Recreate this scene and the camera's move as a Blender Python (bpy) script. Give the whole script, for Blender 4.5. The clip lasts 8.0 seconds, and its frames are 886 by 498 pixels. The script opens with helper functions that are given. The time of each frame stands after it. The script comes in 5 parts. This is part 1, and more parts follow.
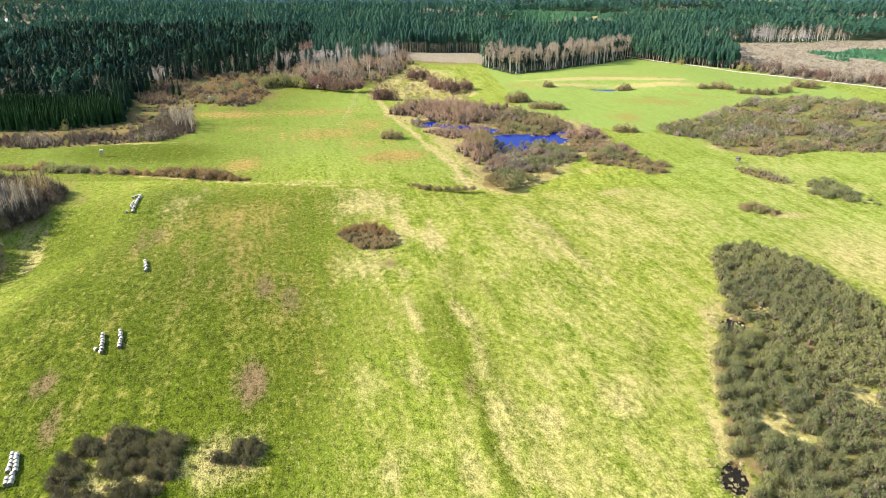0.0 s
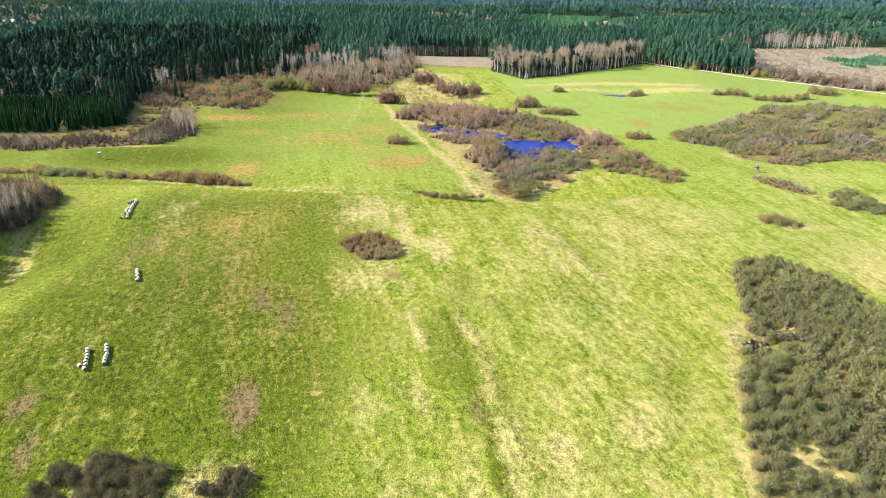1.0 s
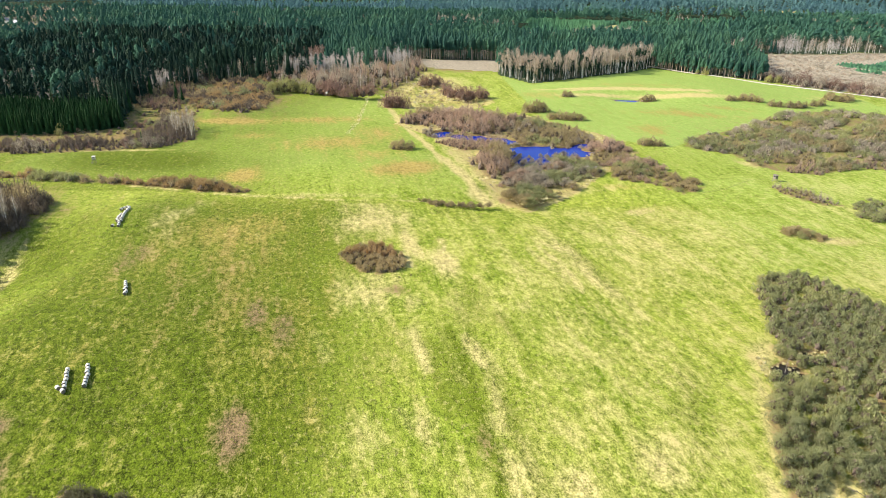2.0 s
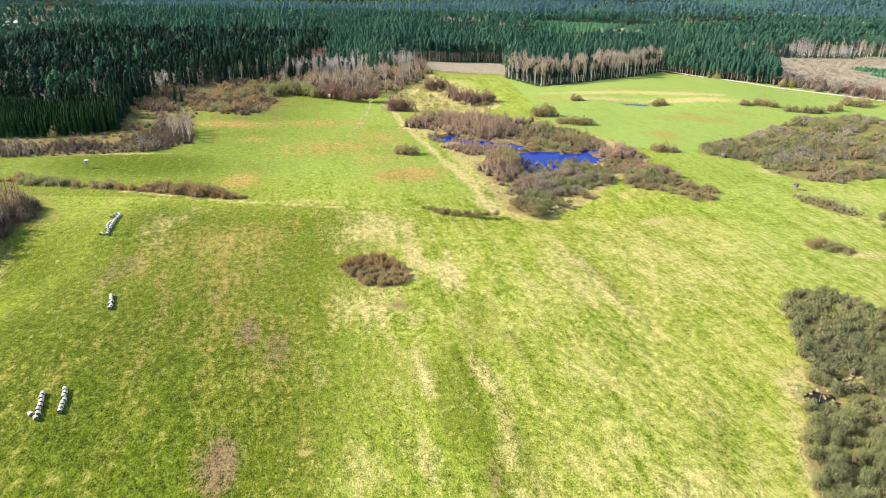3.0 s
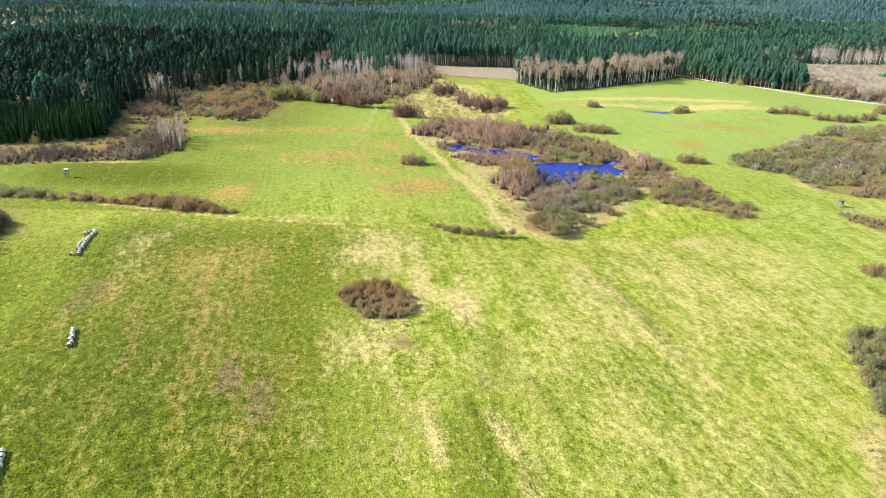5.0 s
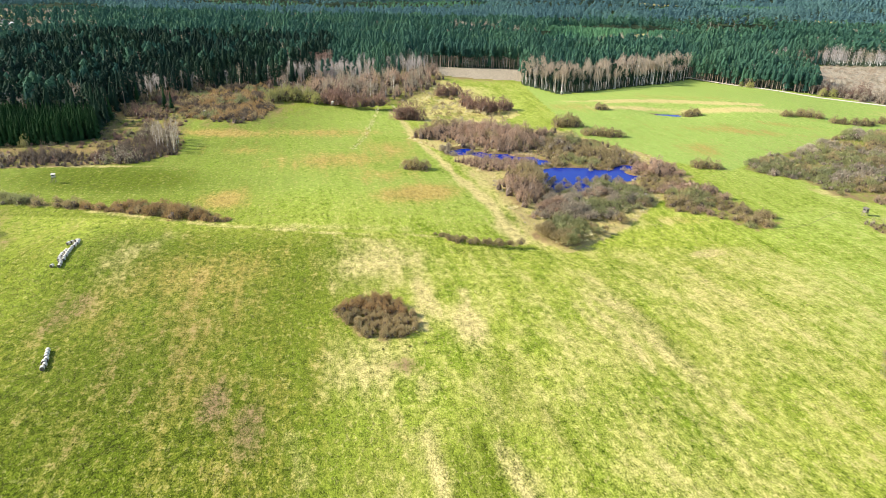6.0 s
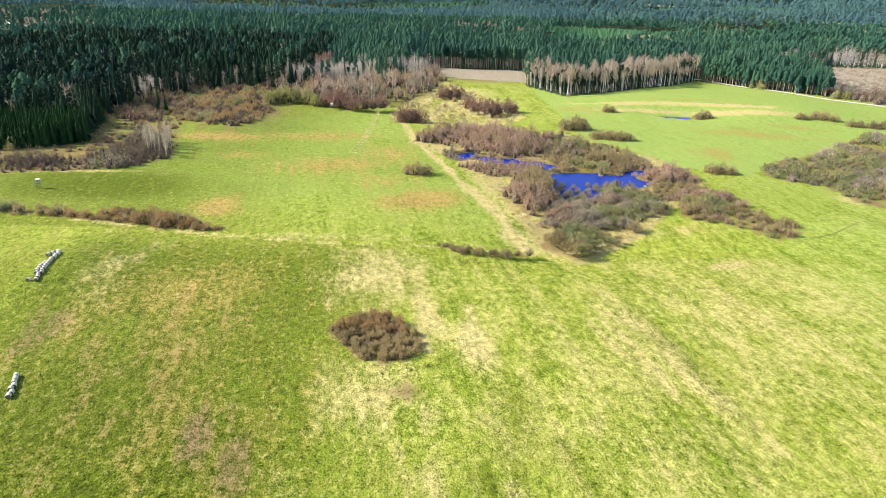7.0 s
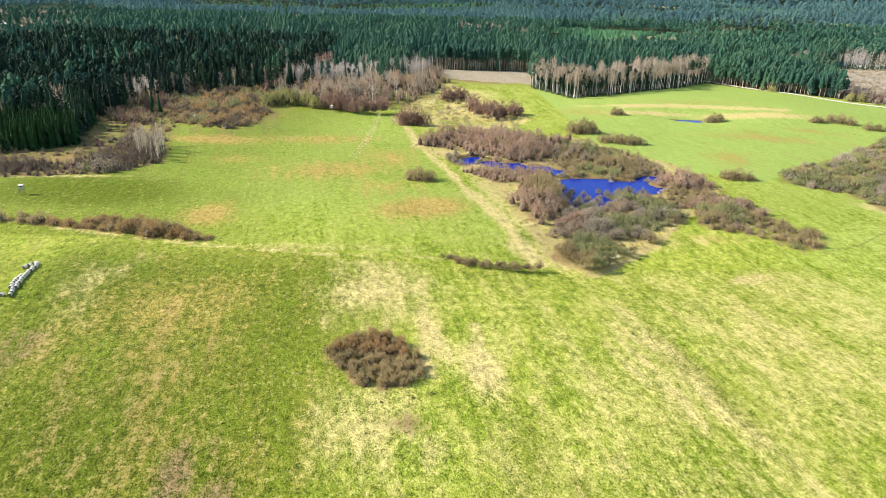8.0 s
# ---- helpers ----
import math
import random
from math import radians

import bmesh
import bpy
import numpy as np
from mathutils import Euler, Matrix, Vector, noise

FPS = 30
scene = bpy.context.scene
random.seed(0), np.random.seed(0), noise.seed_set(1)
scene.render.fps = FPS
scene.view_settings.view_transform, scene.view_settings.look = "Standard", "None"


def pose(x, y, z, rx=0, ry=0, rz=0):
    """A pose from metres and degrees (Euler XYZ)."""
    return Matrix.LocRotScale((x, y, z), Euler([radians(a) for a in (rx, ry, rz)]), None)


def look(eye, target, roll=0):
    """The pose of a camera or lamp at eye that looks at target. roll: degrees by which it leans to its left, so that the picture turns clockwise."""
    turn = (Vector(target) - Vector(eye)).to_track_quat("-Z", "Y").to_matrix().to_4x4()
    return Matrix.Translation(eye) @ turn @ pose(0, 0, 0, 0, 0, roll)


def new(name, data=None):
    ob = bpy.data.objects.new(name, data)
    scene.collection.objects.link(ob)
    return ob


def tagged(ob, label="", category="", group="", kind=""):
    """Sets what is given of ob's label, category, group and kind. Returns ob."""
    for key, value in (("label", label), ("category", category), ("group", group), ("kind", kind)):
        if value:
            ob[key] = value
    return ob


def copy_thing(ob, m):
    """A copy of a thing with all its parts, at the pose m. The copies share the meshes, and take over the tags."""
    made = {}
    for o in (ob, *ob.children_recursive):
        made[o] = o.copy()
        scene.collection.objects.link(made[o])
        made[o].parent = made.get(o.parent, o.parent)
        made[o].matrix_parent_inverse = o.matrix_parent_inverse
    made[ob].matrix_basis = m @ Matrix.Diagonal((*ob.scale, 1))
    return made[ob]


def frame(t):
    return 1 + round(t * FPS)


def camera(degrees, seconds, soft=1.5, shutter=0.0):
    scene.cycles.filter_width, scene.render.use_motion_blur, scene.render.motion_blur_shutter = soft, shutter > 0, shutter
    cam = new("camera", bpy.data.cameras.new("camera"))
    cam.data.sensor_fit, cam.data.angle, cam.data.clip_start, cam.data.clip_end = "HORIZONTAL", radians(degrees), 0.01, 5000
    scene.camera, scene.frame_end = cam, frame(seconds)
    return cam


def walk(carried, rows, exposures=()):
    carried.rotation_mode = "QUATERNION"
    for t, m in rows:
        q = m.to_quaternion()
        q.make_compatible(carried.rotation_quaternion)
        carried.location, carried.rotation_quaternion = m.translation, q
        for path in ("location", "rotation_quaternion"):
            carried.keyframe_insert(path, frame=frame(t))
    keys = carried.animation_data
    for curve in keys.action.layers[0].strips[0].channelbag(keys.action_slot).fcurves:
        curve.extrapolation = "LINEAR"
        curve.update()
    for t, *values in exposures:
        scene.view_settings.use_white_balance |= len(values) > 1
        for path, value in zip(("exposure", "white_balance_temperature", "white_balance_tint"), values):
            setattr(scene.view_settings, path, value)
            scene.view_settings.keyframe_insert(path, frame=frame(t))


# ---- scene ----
cam = camera(65.9, 8.0, soft=0.7)
PATH = [
    (0, (0.00, 0.00, 112.00), (0.00, 91.20, 70.97), 0.11),
    (0.5, (0.06, 6.15, 110.68), (-0.45, 97.45, 69.90), 0.32),
    (1, (-0.09, 12.55, 109.36), (-0.99, 103.98, 68.87), 0.48),
    (1.5, (-0.42, 19.39, 108.03), (-1.65, 110.94, 67.82), 0.62),
    (3, (-1.83, 40.72, 104.07), (-3.92, 132.51, 64.46), 0.93),
    (3.5, (-2.38, 47.87, 102.79), (-4.72, 139.73, 63.35), 1.01),
    (4, (-3.02, 55.13, 101.47), (-5.58, 147.06, 62.20), 1.05),
    (4.5, (-3.76, 62.63, 100.11), (-6.51, 154.62, 61.00), 1.11),
    (6, (-5.93, 84.85, 96.25), (-9.13, 176.98, 57.50), 1.21),
    (6.5, (-6.57, 92.32, 94.99), (-9.92, 184.49, 56.34), 1.23),
    (7, (-7.23, 99.73, 93.71), (-10.67, 191.94, 55.17), 1.25),
    (7.5, (-7.95, 107.17, 92.44), (-11.53, 199.43, 54.03), 1.29),
    (8, (-8.69, 114.49, 91.16), (-12.38, 206.79, 52.85), 1.30),
]
walk(cam, [(t, look(eye, target, roll)) for t, eye, target, roll in PATH])
# ==== world
SUN_DIR = Vector((-1.0, 0.1, 0.62)).normalized()
world = bpy.data.worlds.new("world")
scene.world = world
world.use_nodes = True
wn = world.node_tree.nodes
sky = wn.new("ShaderNodeTexSky")
sky.sky_type = "NISHITA"
sky.sun_disc = False
sky.sun_elevation = math.asin(SUN_DIR.z)
sky.sun_rotation = math.atan2(SUN_DIR.x, SUN_DIR.y)
wn["Background"].inputs["Strength"].default_value = 0.14
world.node_tree.links.new(sky.outputs[0], wn["Background"].inputs["Color"])
sun = new("sun", bpy.data.lights.new("sun", "SUN"))
sun.data.energy = 5.0
sun.data.angle = radians(0.5)
sun.data.color = (1.0, 0.95, 0.86)
sun.matrix_world = look(SUN_DIR * 300, (0, 0, 0))
scene.view_settings.exposure = 0.79


# ==== materials
def nodes_of(name):
    m = bpy.data.materials.new(name)
    m.use_nodes = True
    nt = m.node_tree
    return m, nt, nt.nodes["Principled BSDF"]


def nd(nt, kind, ins=(), attribute_name="", interpolation_type=""):
    """A node with its properties and inputs; an input that is a socket is linked."""
    n = nt.nodes.new(kind)
    if attribute_name:
        n.attribute_name = attribute_name
    if interpolation_type:
        n.interpolation_type = interpolation_type
    for k, v in dict(ins).items():
        if isinstance(v, bpy.types.NodeSocket):
            nt.links.new(v, n.inputs[k])
        else:
            n.inputs[k].default_value = v
    return n


def fac_noise(nt, vec, scale, detail=3.0, rough=0.55):
    return nd(nt, "ShaderNodeTexNoise", {"Vector": vec, "Scale": scale, "Detail": detail, "Roughness": rough}).outputs["Fac"]


def ramp(nt, fac, lo, hi):
    return nd(nt, "ShaderNodeMapRange", {"Value": fac, "From Min": lo, "From Max": hi}, interpolation_type="SMOOTHSTEP").outputs[0]


def mix(nt, fac, a, b):
    n = nt.nodes.new("ShaderNodeMix")
    n.data_type = "RGBA"
    for sock, v in ((n.inputs[0], fac), (n.inputs[6], a), (n.inputs[7], b)):
        if isinstance(v, bpy.types.NodeSocket):
            nt.links.new(v, sock)
        else:
            sock.default_value = v if isinstance(v, float) else (*v, 1.0)[:4]
    return n.outputs[2]


def math_n(nt, op, a, b=0.0):
    n = nt.nodes.new("ShaderNodeMath")
    n.operation = op
    for i, v in enumerate((a, b)):
        if isinstance(v, bpy.types.NodeSocket):
            nt.links.new(v, n.inputs[i])
        else:
            n.inputs[i].default_value = v
    return n.outputs[0]


def plant_mat(name, a, b, c, wide=0.12, fine=0.5, rough=0.9, thin_part=0.42, spread_=0.1):
    """Leaves, needles or twigs: three tones, mixed from plant to plant and within a plant."""
    m, nt, p = nodes_of(name)
    pos = nd(nt, "ShaderNodeNewGeometry").outputs["Position"]
    isl = nt.nodes.new("ShaderNodeNewGeometry").outputs["Random Per Island"]
    tone = mix(nt, ramp(nt, fac_noise(nt, pos, wide, 2.0), 0.35, 0.65), a, b)
    tone = mix(nt, ramp(nt, fac_noise(nt, pos, wide * 0.22, 2.0), 0.42, 0.68), tone, c)
    k = math_n(nt, "ADD", math_n(nt, "MULTIPLY", isl, spread_), math_n(nt, "MULTIPLY", fac_noise(nt, pos, fine, 2.0), 0.7))
    hsv = nd(nt, "ShaderNodeHueSaturation", {"Color": tone, "Value": math_n(nt, "ADD", k, 0.65 - spread_ / 2)})
    nt.links.new(hsv.outputs[0], p.inputs["Base Color"])
    p.inputs["Roughness"].default_value = rough
    p.inputs["Specular IOR Level"].default_value = 0.2
    thin = nd(nt, "ShaderNodeBsdfTranslucent", {"Color": hsv.outputs[0]})
    both = nd(nt, "ShaderNodeMixShader", {0: thin_part, 1: p.outputs[0], 2: thin.outputs[0]})
    nt.links.new(both.outputs[0], nt.nodes["Material Output"].inputs["Surface"])
    return m


def plain_mat(name, a, b, scale, rough=0.8, bump=0.3, metal=0.0):
    """Two tones at two scales, with a fine relief."""
    m, nt, p = nodes_of(name)
    pos = nd(nt, "ShaderNodeNewGeometry").outputs["Position"]
    n1, n2 = fac_noise(nt, pos, scale, 4.0), fac_noise(nt, pos, scale * 7, 3.0)
    f = ramp(nt, math_n(nt, "ADD", math_n(nt, "MULTIPLY", n1, 0.6), math_n(nt, "MULTIPLY", n2, 0.4)), 0.35, 0.65)
    nt.links.new(mix(nt, f, a, b), p.inputs["Base Color"])
    p.inputs["Roughness"].default_value = rough
    p.inputs["Metallic"].default_value = metal
    bm_ = nd(nt, "ShaderNodeBump", {"Height": n2, "Strength": bump, "Distance": 0.05})
    nt.links.new(bm_.outputs[0], p.inputs["Normal"])
    return m


M_OLIVE = plant_mat("willow_twigs", (0.31, 0.312, 0.138), (0.25, 0.255, 0.125), (0.365, 0.36, 0.15))
M_BROWN = plant_mat("alder_twigs", (0.39, 0.31, 0.155), (0.3, 0.24, 0.125), (0.44, 0.345, 0.175))
M_PURPLE = plant_mat("birch_twigs", (0.46, 0.32, 0.22), (0.36, 0.262, 0.18), (0.52, 0.365, 0.255))
M_GREY = plant_mat("bare_twigs", (0.42, 0.355, 0.255), (0.32, 0.27, 0.195), (0.49, 0.41, 0.29))
M_BUD = plant_mat("budding_twigs", (0.38, 0.36, 0.13), (0.29, 0.28, 0.12), (0.42, 0.40, 0.14))
# willow twigs again, darkened as painted shade for the left-hand thickets
M_WILLOW_SHADED = plant_mat("shaded_willow_twigs", (0.16, 0.15, 0.075), (0.12, 0.115, 0.06), (0.2, 0.185, 0.09))
M_PALE = plant_mat("pale_birch_twigs", (0.54, 0.475, 0.415), (0.44, 0.385, 0.335), (0.6, 0.53, 0.46))
# twigs darkened for brush standing in shade, the shade put into the colour
M_TWIGS_SHADED = plant_mat("shaded_brush_twigs", (0.165, 0.13, 0.09), (0.125, 0.1, 0.075), (0.2, 0.155, 0.105))
M_RUST = plant_mat("rust_twigs", (0.5, 0.395, 0.285), (0.41, 0.325, 0.24), (0.56, 0.45, 0.33))
M_RUSTY = plant_mat("rusty_shrub_twigs", (0.4, 0.27, 0.125), (0.32, 0.225, 0.105), (0.45, 0.3, 0.14))
M_RED = plant_mat("red_twigs", (0.28, 0.17, 0.125), (0.215, 0.14, 0.105), (0.33, 0.21, 0.155))
# pine green, its blue lifted a little to paint distance haze
M_PINE = plant_mat("pine_needles", (0.06, 0.148, 0.092), (0.047, 0.12, 0.086), (0.087, 0.188, 0.104), wide=0.08, fine=0.22, thin_part=0.3, spread_=0.08)
M_YOUNG = plant_mat("young_pine_needles", (0.12, 0.27, 0.135), (0.094, 0.225, 0.128), (0.155, 0.32, 0.15), wide=0.06, fine=0.25, thin_part=0.35, spread_=0.06)
# far pines tinted pale blue, haze put into the needle colour
M_FAR_HAZED = plant_mat("hazed_pine_needles", (0.115, 0.222, 0.215), (0.096, 0.19, 0.206), (0.142, 0.258, 0.228), wide=0.05, fine=0.15, thin_part=0.45, spread_=0.06)
# dark conifer green, deepened further as shade on the trees' unlit sides
M_DARK = plant_mat("shaded_pine_needles", (0.015, 0.039, 0.021), (0.011, 0.032, 0.02), (0.024, 0.056, 0.026), wide=0.08, fine=0.22, thin_part=0.12, spread_=0.1)
M_SPRUCE = plant_mat("spruce_needles", (0.015, 0.048, 0.012), (0.021, 0.062, 0.015), (0.027, 0.075, 0.018), wide=0.1, fine=0.35, thin_part=0.05, spread_=0.1)
M_TUFT = plant_mat("grass_tufts", (0.34, 0.37, 0.055), (0.23, 0.31, 0.03), (0.44, 0.40, 0.11), wide=0.3, fine=2.0, thin_part=0.1, spread_=0.9)
M_DRY = plant_mat("dry_grass", (0.72, 0.64, 0.36), (0.6, 0.52, 0.28), (0.78, 0.7, 0.42), wide=0.3, thin_part=0.3, spread_=0.3)
M_TRACK = plain_mat("trodden_grass", (0.11, 0.13, 0.018), (0.17, 0.17, 0.035), 0.8, 0.95, 0.6)
M_BARK = plain_mat("dark_bark", (0.10, 0.07, 0.05), (0.16, 0.11, 0.075), 0.8)
M_PINEBARK = plain_mat("pine_bark", (0.48, 0.37, 0.28), (0.30, 0.22, 0.16), 0.5)
M_BIRCH = plain_mat("birch_bark", (0.78, 0.74, 0.68), (0.56, 0.51, 0.46), 0.9)
M_BALE = plain_mat("bale_wrap", (0.76, 0.70, 0.57), (0.56, 0.51, 0.41), 1.5, 0.6, 0.5)
M_BALE_END = plain_mat("bale_straw", (0.20, 0.17, 0.12), (0.12, 0.10, 0.075), 3.0, 0.9, 0.8)
M_WOOD = plain_mat("weathered_wood", (0.26, 0.22, 0.17), (0.17, 0.14, 0.11), 2.0, 0.85, 0.4)
M_PALEWOOD = plain_mat("pale_boards", (0.62, 0.58, 0.50), (0.48, 0.44, 0.37), 2.0, 0.8, 0.4)
M_WALL = plain_mat("white_render", (0.80, 0.78, 0.74), (0.70, 0.68, 0.64), 0.4)
M_ROOFM = plain_mat("metal_roof", (0.30, 0.32, 0.36), (0.24, 0.25, 0.29), 0.3, 0.45)
M_REDROOF = plain_mat("tile_roof", (0.30, 0.12, 0.08), (0.24, 0.10, 0.07), 0.4, 0.8)
M_GLASS = plain_mat("window_glass", (0.03, 0.035, 0.04), (0.04, 0.045, 0.05), 1.0, 0.1, 0.0)
M_ROAD = plain_mat("gravel_road", (0.72, 0.66, 0.54), (0.60, 0.54, 0.43), 0.12, 0.9, 0.2)

M_WATER, nt, p = nodes_of("water")
# the blue sky's reflection is painted into the base colour, with little real gloss
p.inputs["Base Color"].default_value = (0.002, 0.022, 0.24, 1)
p.inputs["Roughness"].default_value = 0.04
p.inputs["IOR"].default_value = 1.33
p.inputs["Specular IOR Level"].default_value = 0.18
pos = nd(nt, "ShaderNodeNewGeometry").outputs["Position"]
rip = nd(nt, "ShaderNodeBump", {"Height": fac_noise(nt, pos, 1.4, 3.0), "Strength": 0.12, "Distance": 0.1})
nt.links.new(rip.outputs[0], p.inputs["Normal"])


M_BOG = plain_mat("bog_water", (0.012, 0.010, 0.008), (0.03, 0.024, 0.016), 0.6, 0.15, 0.1)
M_BOG.node_tree.nodes["Principled BSDF"].inputs["Specular IOR Level"].default_value = 0.1


def ground_mat():
    m, nt, p = nodes_of("meadow")
    pos = nd(nt, "ShaderNodeNewGeometry").outputs["Position"]
    att = nd(nt, "ShaderNodeAttribute", attribute_name="cover")
    sep = nd(nt, "ShaderNodeSeparateColor", {"Color": att.outputs["Color"]}).outputs
    straw, lush_shade, bare, tan = sep[0], sep[1], sep[2], att.outputs["Alpha"]
    turned = nd(nt, "ShaderNodeMapping", {"Vector": pos, "Rotation": (0, 0, radians(-14))}).outputs[0]
    way = nd(nt, "ShaderNodeMapping", {"Vector": turned, "Scale": (1.0, 0.06, 1.0)}).outputs[0]
    lines = nd(nt, "ShaderNodeMapping", {"Vector": turned, "Scale": (1.0, 0.012, 1.0)}).outputs[0]
    rows_ = fac_noise(nt, lines, 0.55, 3.0, 0.6)
    streak, n30 = fac_noise(nt, way, 0.22, 3.0), fac_noise(nt, pos, 0.035, 3.0)
    drawn = nd(nt, "ShaderNodeMapping", {"Vector": turned, "Scale": (1.0, 0.4, 1.0)}).outputs[0]
    tufty = nd(nt, "ShaderNodeMapping", {"Vector": turned, "Scale": (1.0, 0.6, 1.0)}).outputs[0]
    n6, n1, n03 = fac_noise(nt, drawn, 0.17, 4.0, 0.6), fac_noise(nt, tufty, 0.6, 4.0, 0.65), fac_noise(nt, tufty, 2.8, 3.0, 0.7)
    patch = fac_noise(nt, nd(nt, "ShaderNodeMapping", {"Vector": turned, "Scale": (1.0, 0.35, 1.0), "Location": (40, 9, 0)}).outputs[0], 0.2, 4.0, 0.62)
    n6 = math_n(nt, "ADD", math_n(nt, "MULTIPLY", n6, 0.55), math_n(nt, "MULTIPLY", patch, 0.6))
    n = lambda *ks: [math_n(nt, "MULTIPLY", math_n(nt, "SUBTRACT", s, 0.5), k) for s, k in zip((streak, n30, n6, n1, n03), ks) if k]

    def brk(mask, lo, hi, *ks):
        total = mask
        for s in n(*ks):
            total = math_n(nt, "ADD", total, s)
        return ramp(nt, total, lo, hi)

    green = nd(nt, "ShaderNodeAttribute", attribute_name="fresh").outputs["Fac"]
    g = mix(nt, brk(0.5, 0.1, 0.9, 0.5, 0.9, 1.0, 0.7, 0.5), (0.158, 0.222, 0.016), (0.31, 0.336, 0.05))
    g = mix(nt, brk(green, 0.1, 1.1, 0.5, 0.7, 0.8, 0.7, 0.5), g, (0.265, 0.352, 0.075))
    g = mix(nt, brk(lush_shade, 0.15, 0.95, 0.5, 0.6, 1.0, 0.7, 0.5), g, (0.098, 0.13, 0.008))
    g = mix(nt, brk(tan, 0.15, 1.0, 0.8, 0.4, 1.0, 1.0, 0.7), g, (0.33, 0.24, 0.064))
    g = mix(nt, brk(straw, 0.24, 1.05, 0.45, 0.4, 1.35, 0.6, 0.4), g, (0.455, 0.375, 0.145))
    speck = fac_noise(nt, tufty, 1.0, 2.5, 0.6)
    g = mix(nt, math_n(nt, "MULTIPLY", ramp(nt, speck, 0.575, 0.63), math_n(nt, "SUBTRACT", 0.5, math_n(nt, "MULTIPLY", lush_shade, 0.3))), g, (0.47, 0.40, 0.15))
    dark_speck = math_n(nt, "MULTIPLY", ramp(nt, fac_noise(nt, drawn, 1.1, 3.0, 0.65), 0.43, 0.34), 0.25)
    g = mix(nt, dark_speck, g, (0.15, 0.15, 0.022))
    g = mix(nt, brk(bare, 0.35, 1.0, 0.6, 0.2, 1.2, 1.2, 1.0), g, (0.205, 0.14, 0.066))
    floor_ = nd(nt, "ShaderNodeAttribute", attribute_name="woods").outputs["Fac"]
    litter = mix(nt, ramp(nt, n6, 0.35, 0.65), (0.028, 0.05, 0.024), (0.05, 0.068, 0.034))
    g = mix(nt, brk(floor_, 0.55, 0.8, 0.0, 0.2, 0.3, 0.2, 0.0), g, litter)
    heath = nd(nt, "ShaderNodeAttribute", attribute_name="heath").outputs["Fac"]
    g = mix(nt, brk(heath, 0.3, 0.8, 0.0, 0.5, 0.6, 0.5, 0.3), g, mix(nt, n1, (0.25, 0.205, 0.14), (0.40, 0.335, 0.235)))
    k = 0.5
    rank = math_n(nt, "MULTIPLY", math_n(nt, "ADD", 0.55, math_n(nt, "MULTIPLY", lush_shade, 0.35)), math_n(nt, "SUBTRACT", 1.0, math_n(nt, "MULTIPLY", green, 0.65)))
    for s in [math_n(nt, "MULTIPLY", q, rank) for q in n(0.4, 0.3, 0.7, 2.4, 3.3)] + [math_n(nt, "MULTIPLY", math_n(nt, "SUBTRACT", rows_, 0.5), 0.16)]:
        k = math_n(nt, "ADD", k, s)
    hsv = nd(nt, "ShaderNodeHueSaturation", {"Color": g})
    val = nd(nt, "ShaderNodeMapRange", {"Value": k, "From Min": 0.0, "From Max": 1.0, "To Min": 0.3, "To Max": 1.7}).outputs[0]
    nt.links.new(val, hsv.inputs["Value"])
    nt.links.new(hsv.outputs[0], p.inputs["Base Color"])
    p.inputs["Roughness"].default_value = 0.9
    p.inputs["Specular IOR Level"].default_value = 0.05
    b = nd(nt, "ShaderNodeBump", {"Height": math_n(nt, "ADD", n1, math_n(nt, "MULTIPLY", n03, 0.6)), "Strength": 0.55, "Distance": 0.5})
    nt.links.new(b.outputs[0], p.inputs["Normal"])
    return m


M_GROUND = ground_mat()

# ==== terrain
HILLS = [(-118, 200, 3.0, 32, 55), (-138, 292, 4, 28, 25), (-172, 247, -8, 21, 36), (40, 332, -4, 45, 30), (-20, 385, 2.5, 60, 60),
         (-40, 585, -4.5, 70, 40), (180, 600, 6, 90, 60), (-150, 500, 3, 30, 25)]
FAR_HILLS = [(420, 1330, 16, 260, 70), (900, 1500, 34, 380, 110), (250, 1640, 26, 300, 80), (-420, 1560, 22, 300, 80), (-60, 1900, 34, 420, 110), (650, 1950, 48, 420, 130),
             (-800, 2000, 50, 520, 160), (1500, 2000, 60, 500, 200), (100, 2450, 80, 1700, 240), (150, 1120, 7, 160, 50), (430, 1060, 6, 140, 50)]
WATER_Z = -0.5
PONDS = [(46, 417, 14, 12, 5), (65, 417, 12, 10, -14), (39, 397, 12, 13, 20), (-11, 452, 6, 10, -20), (14, 444, 23, 6.5, -18), (76, 432, 5, 5, 0), (134, 571, 10, 3.4, -8), (192, 324, 2.2, 3, 0),
         (67, 121, 2.6, 5, 0), (93, 190, 3.6, 4.4, -40), (102, 199, 3.6, 1.8, 10)]


def gauss(x, y, cx, cy, sx, sy):
    return np.exp(-(((x - cx) / sx) ** 2) - ((y - cy) / sy) ** 2)


def ellipse(x, y, cx, cy, rx, ry, turn=0.0):
    """Squared distance from the middle of a turned ellipse; 1 on its edge."""
    c, s = math.cos(radians(turn)), math.sin(radians(turn))
    u, v = (x - cx) * c + (y - cy) * s, (y - cy) * c - (x - cx) * s
    return (u / rx) ** 2 + (v / ry) ** 2


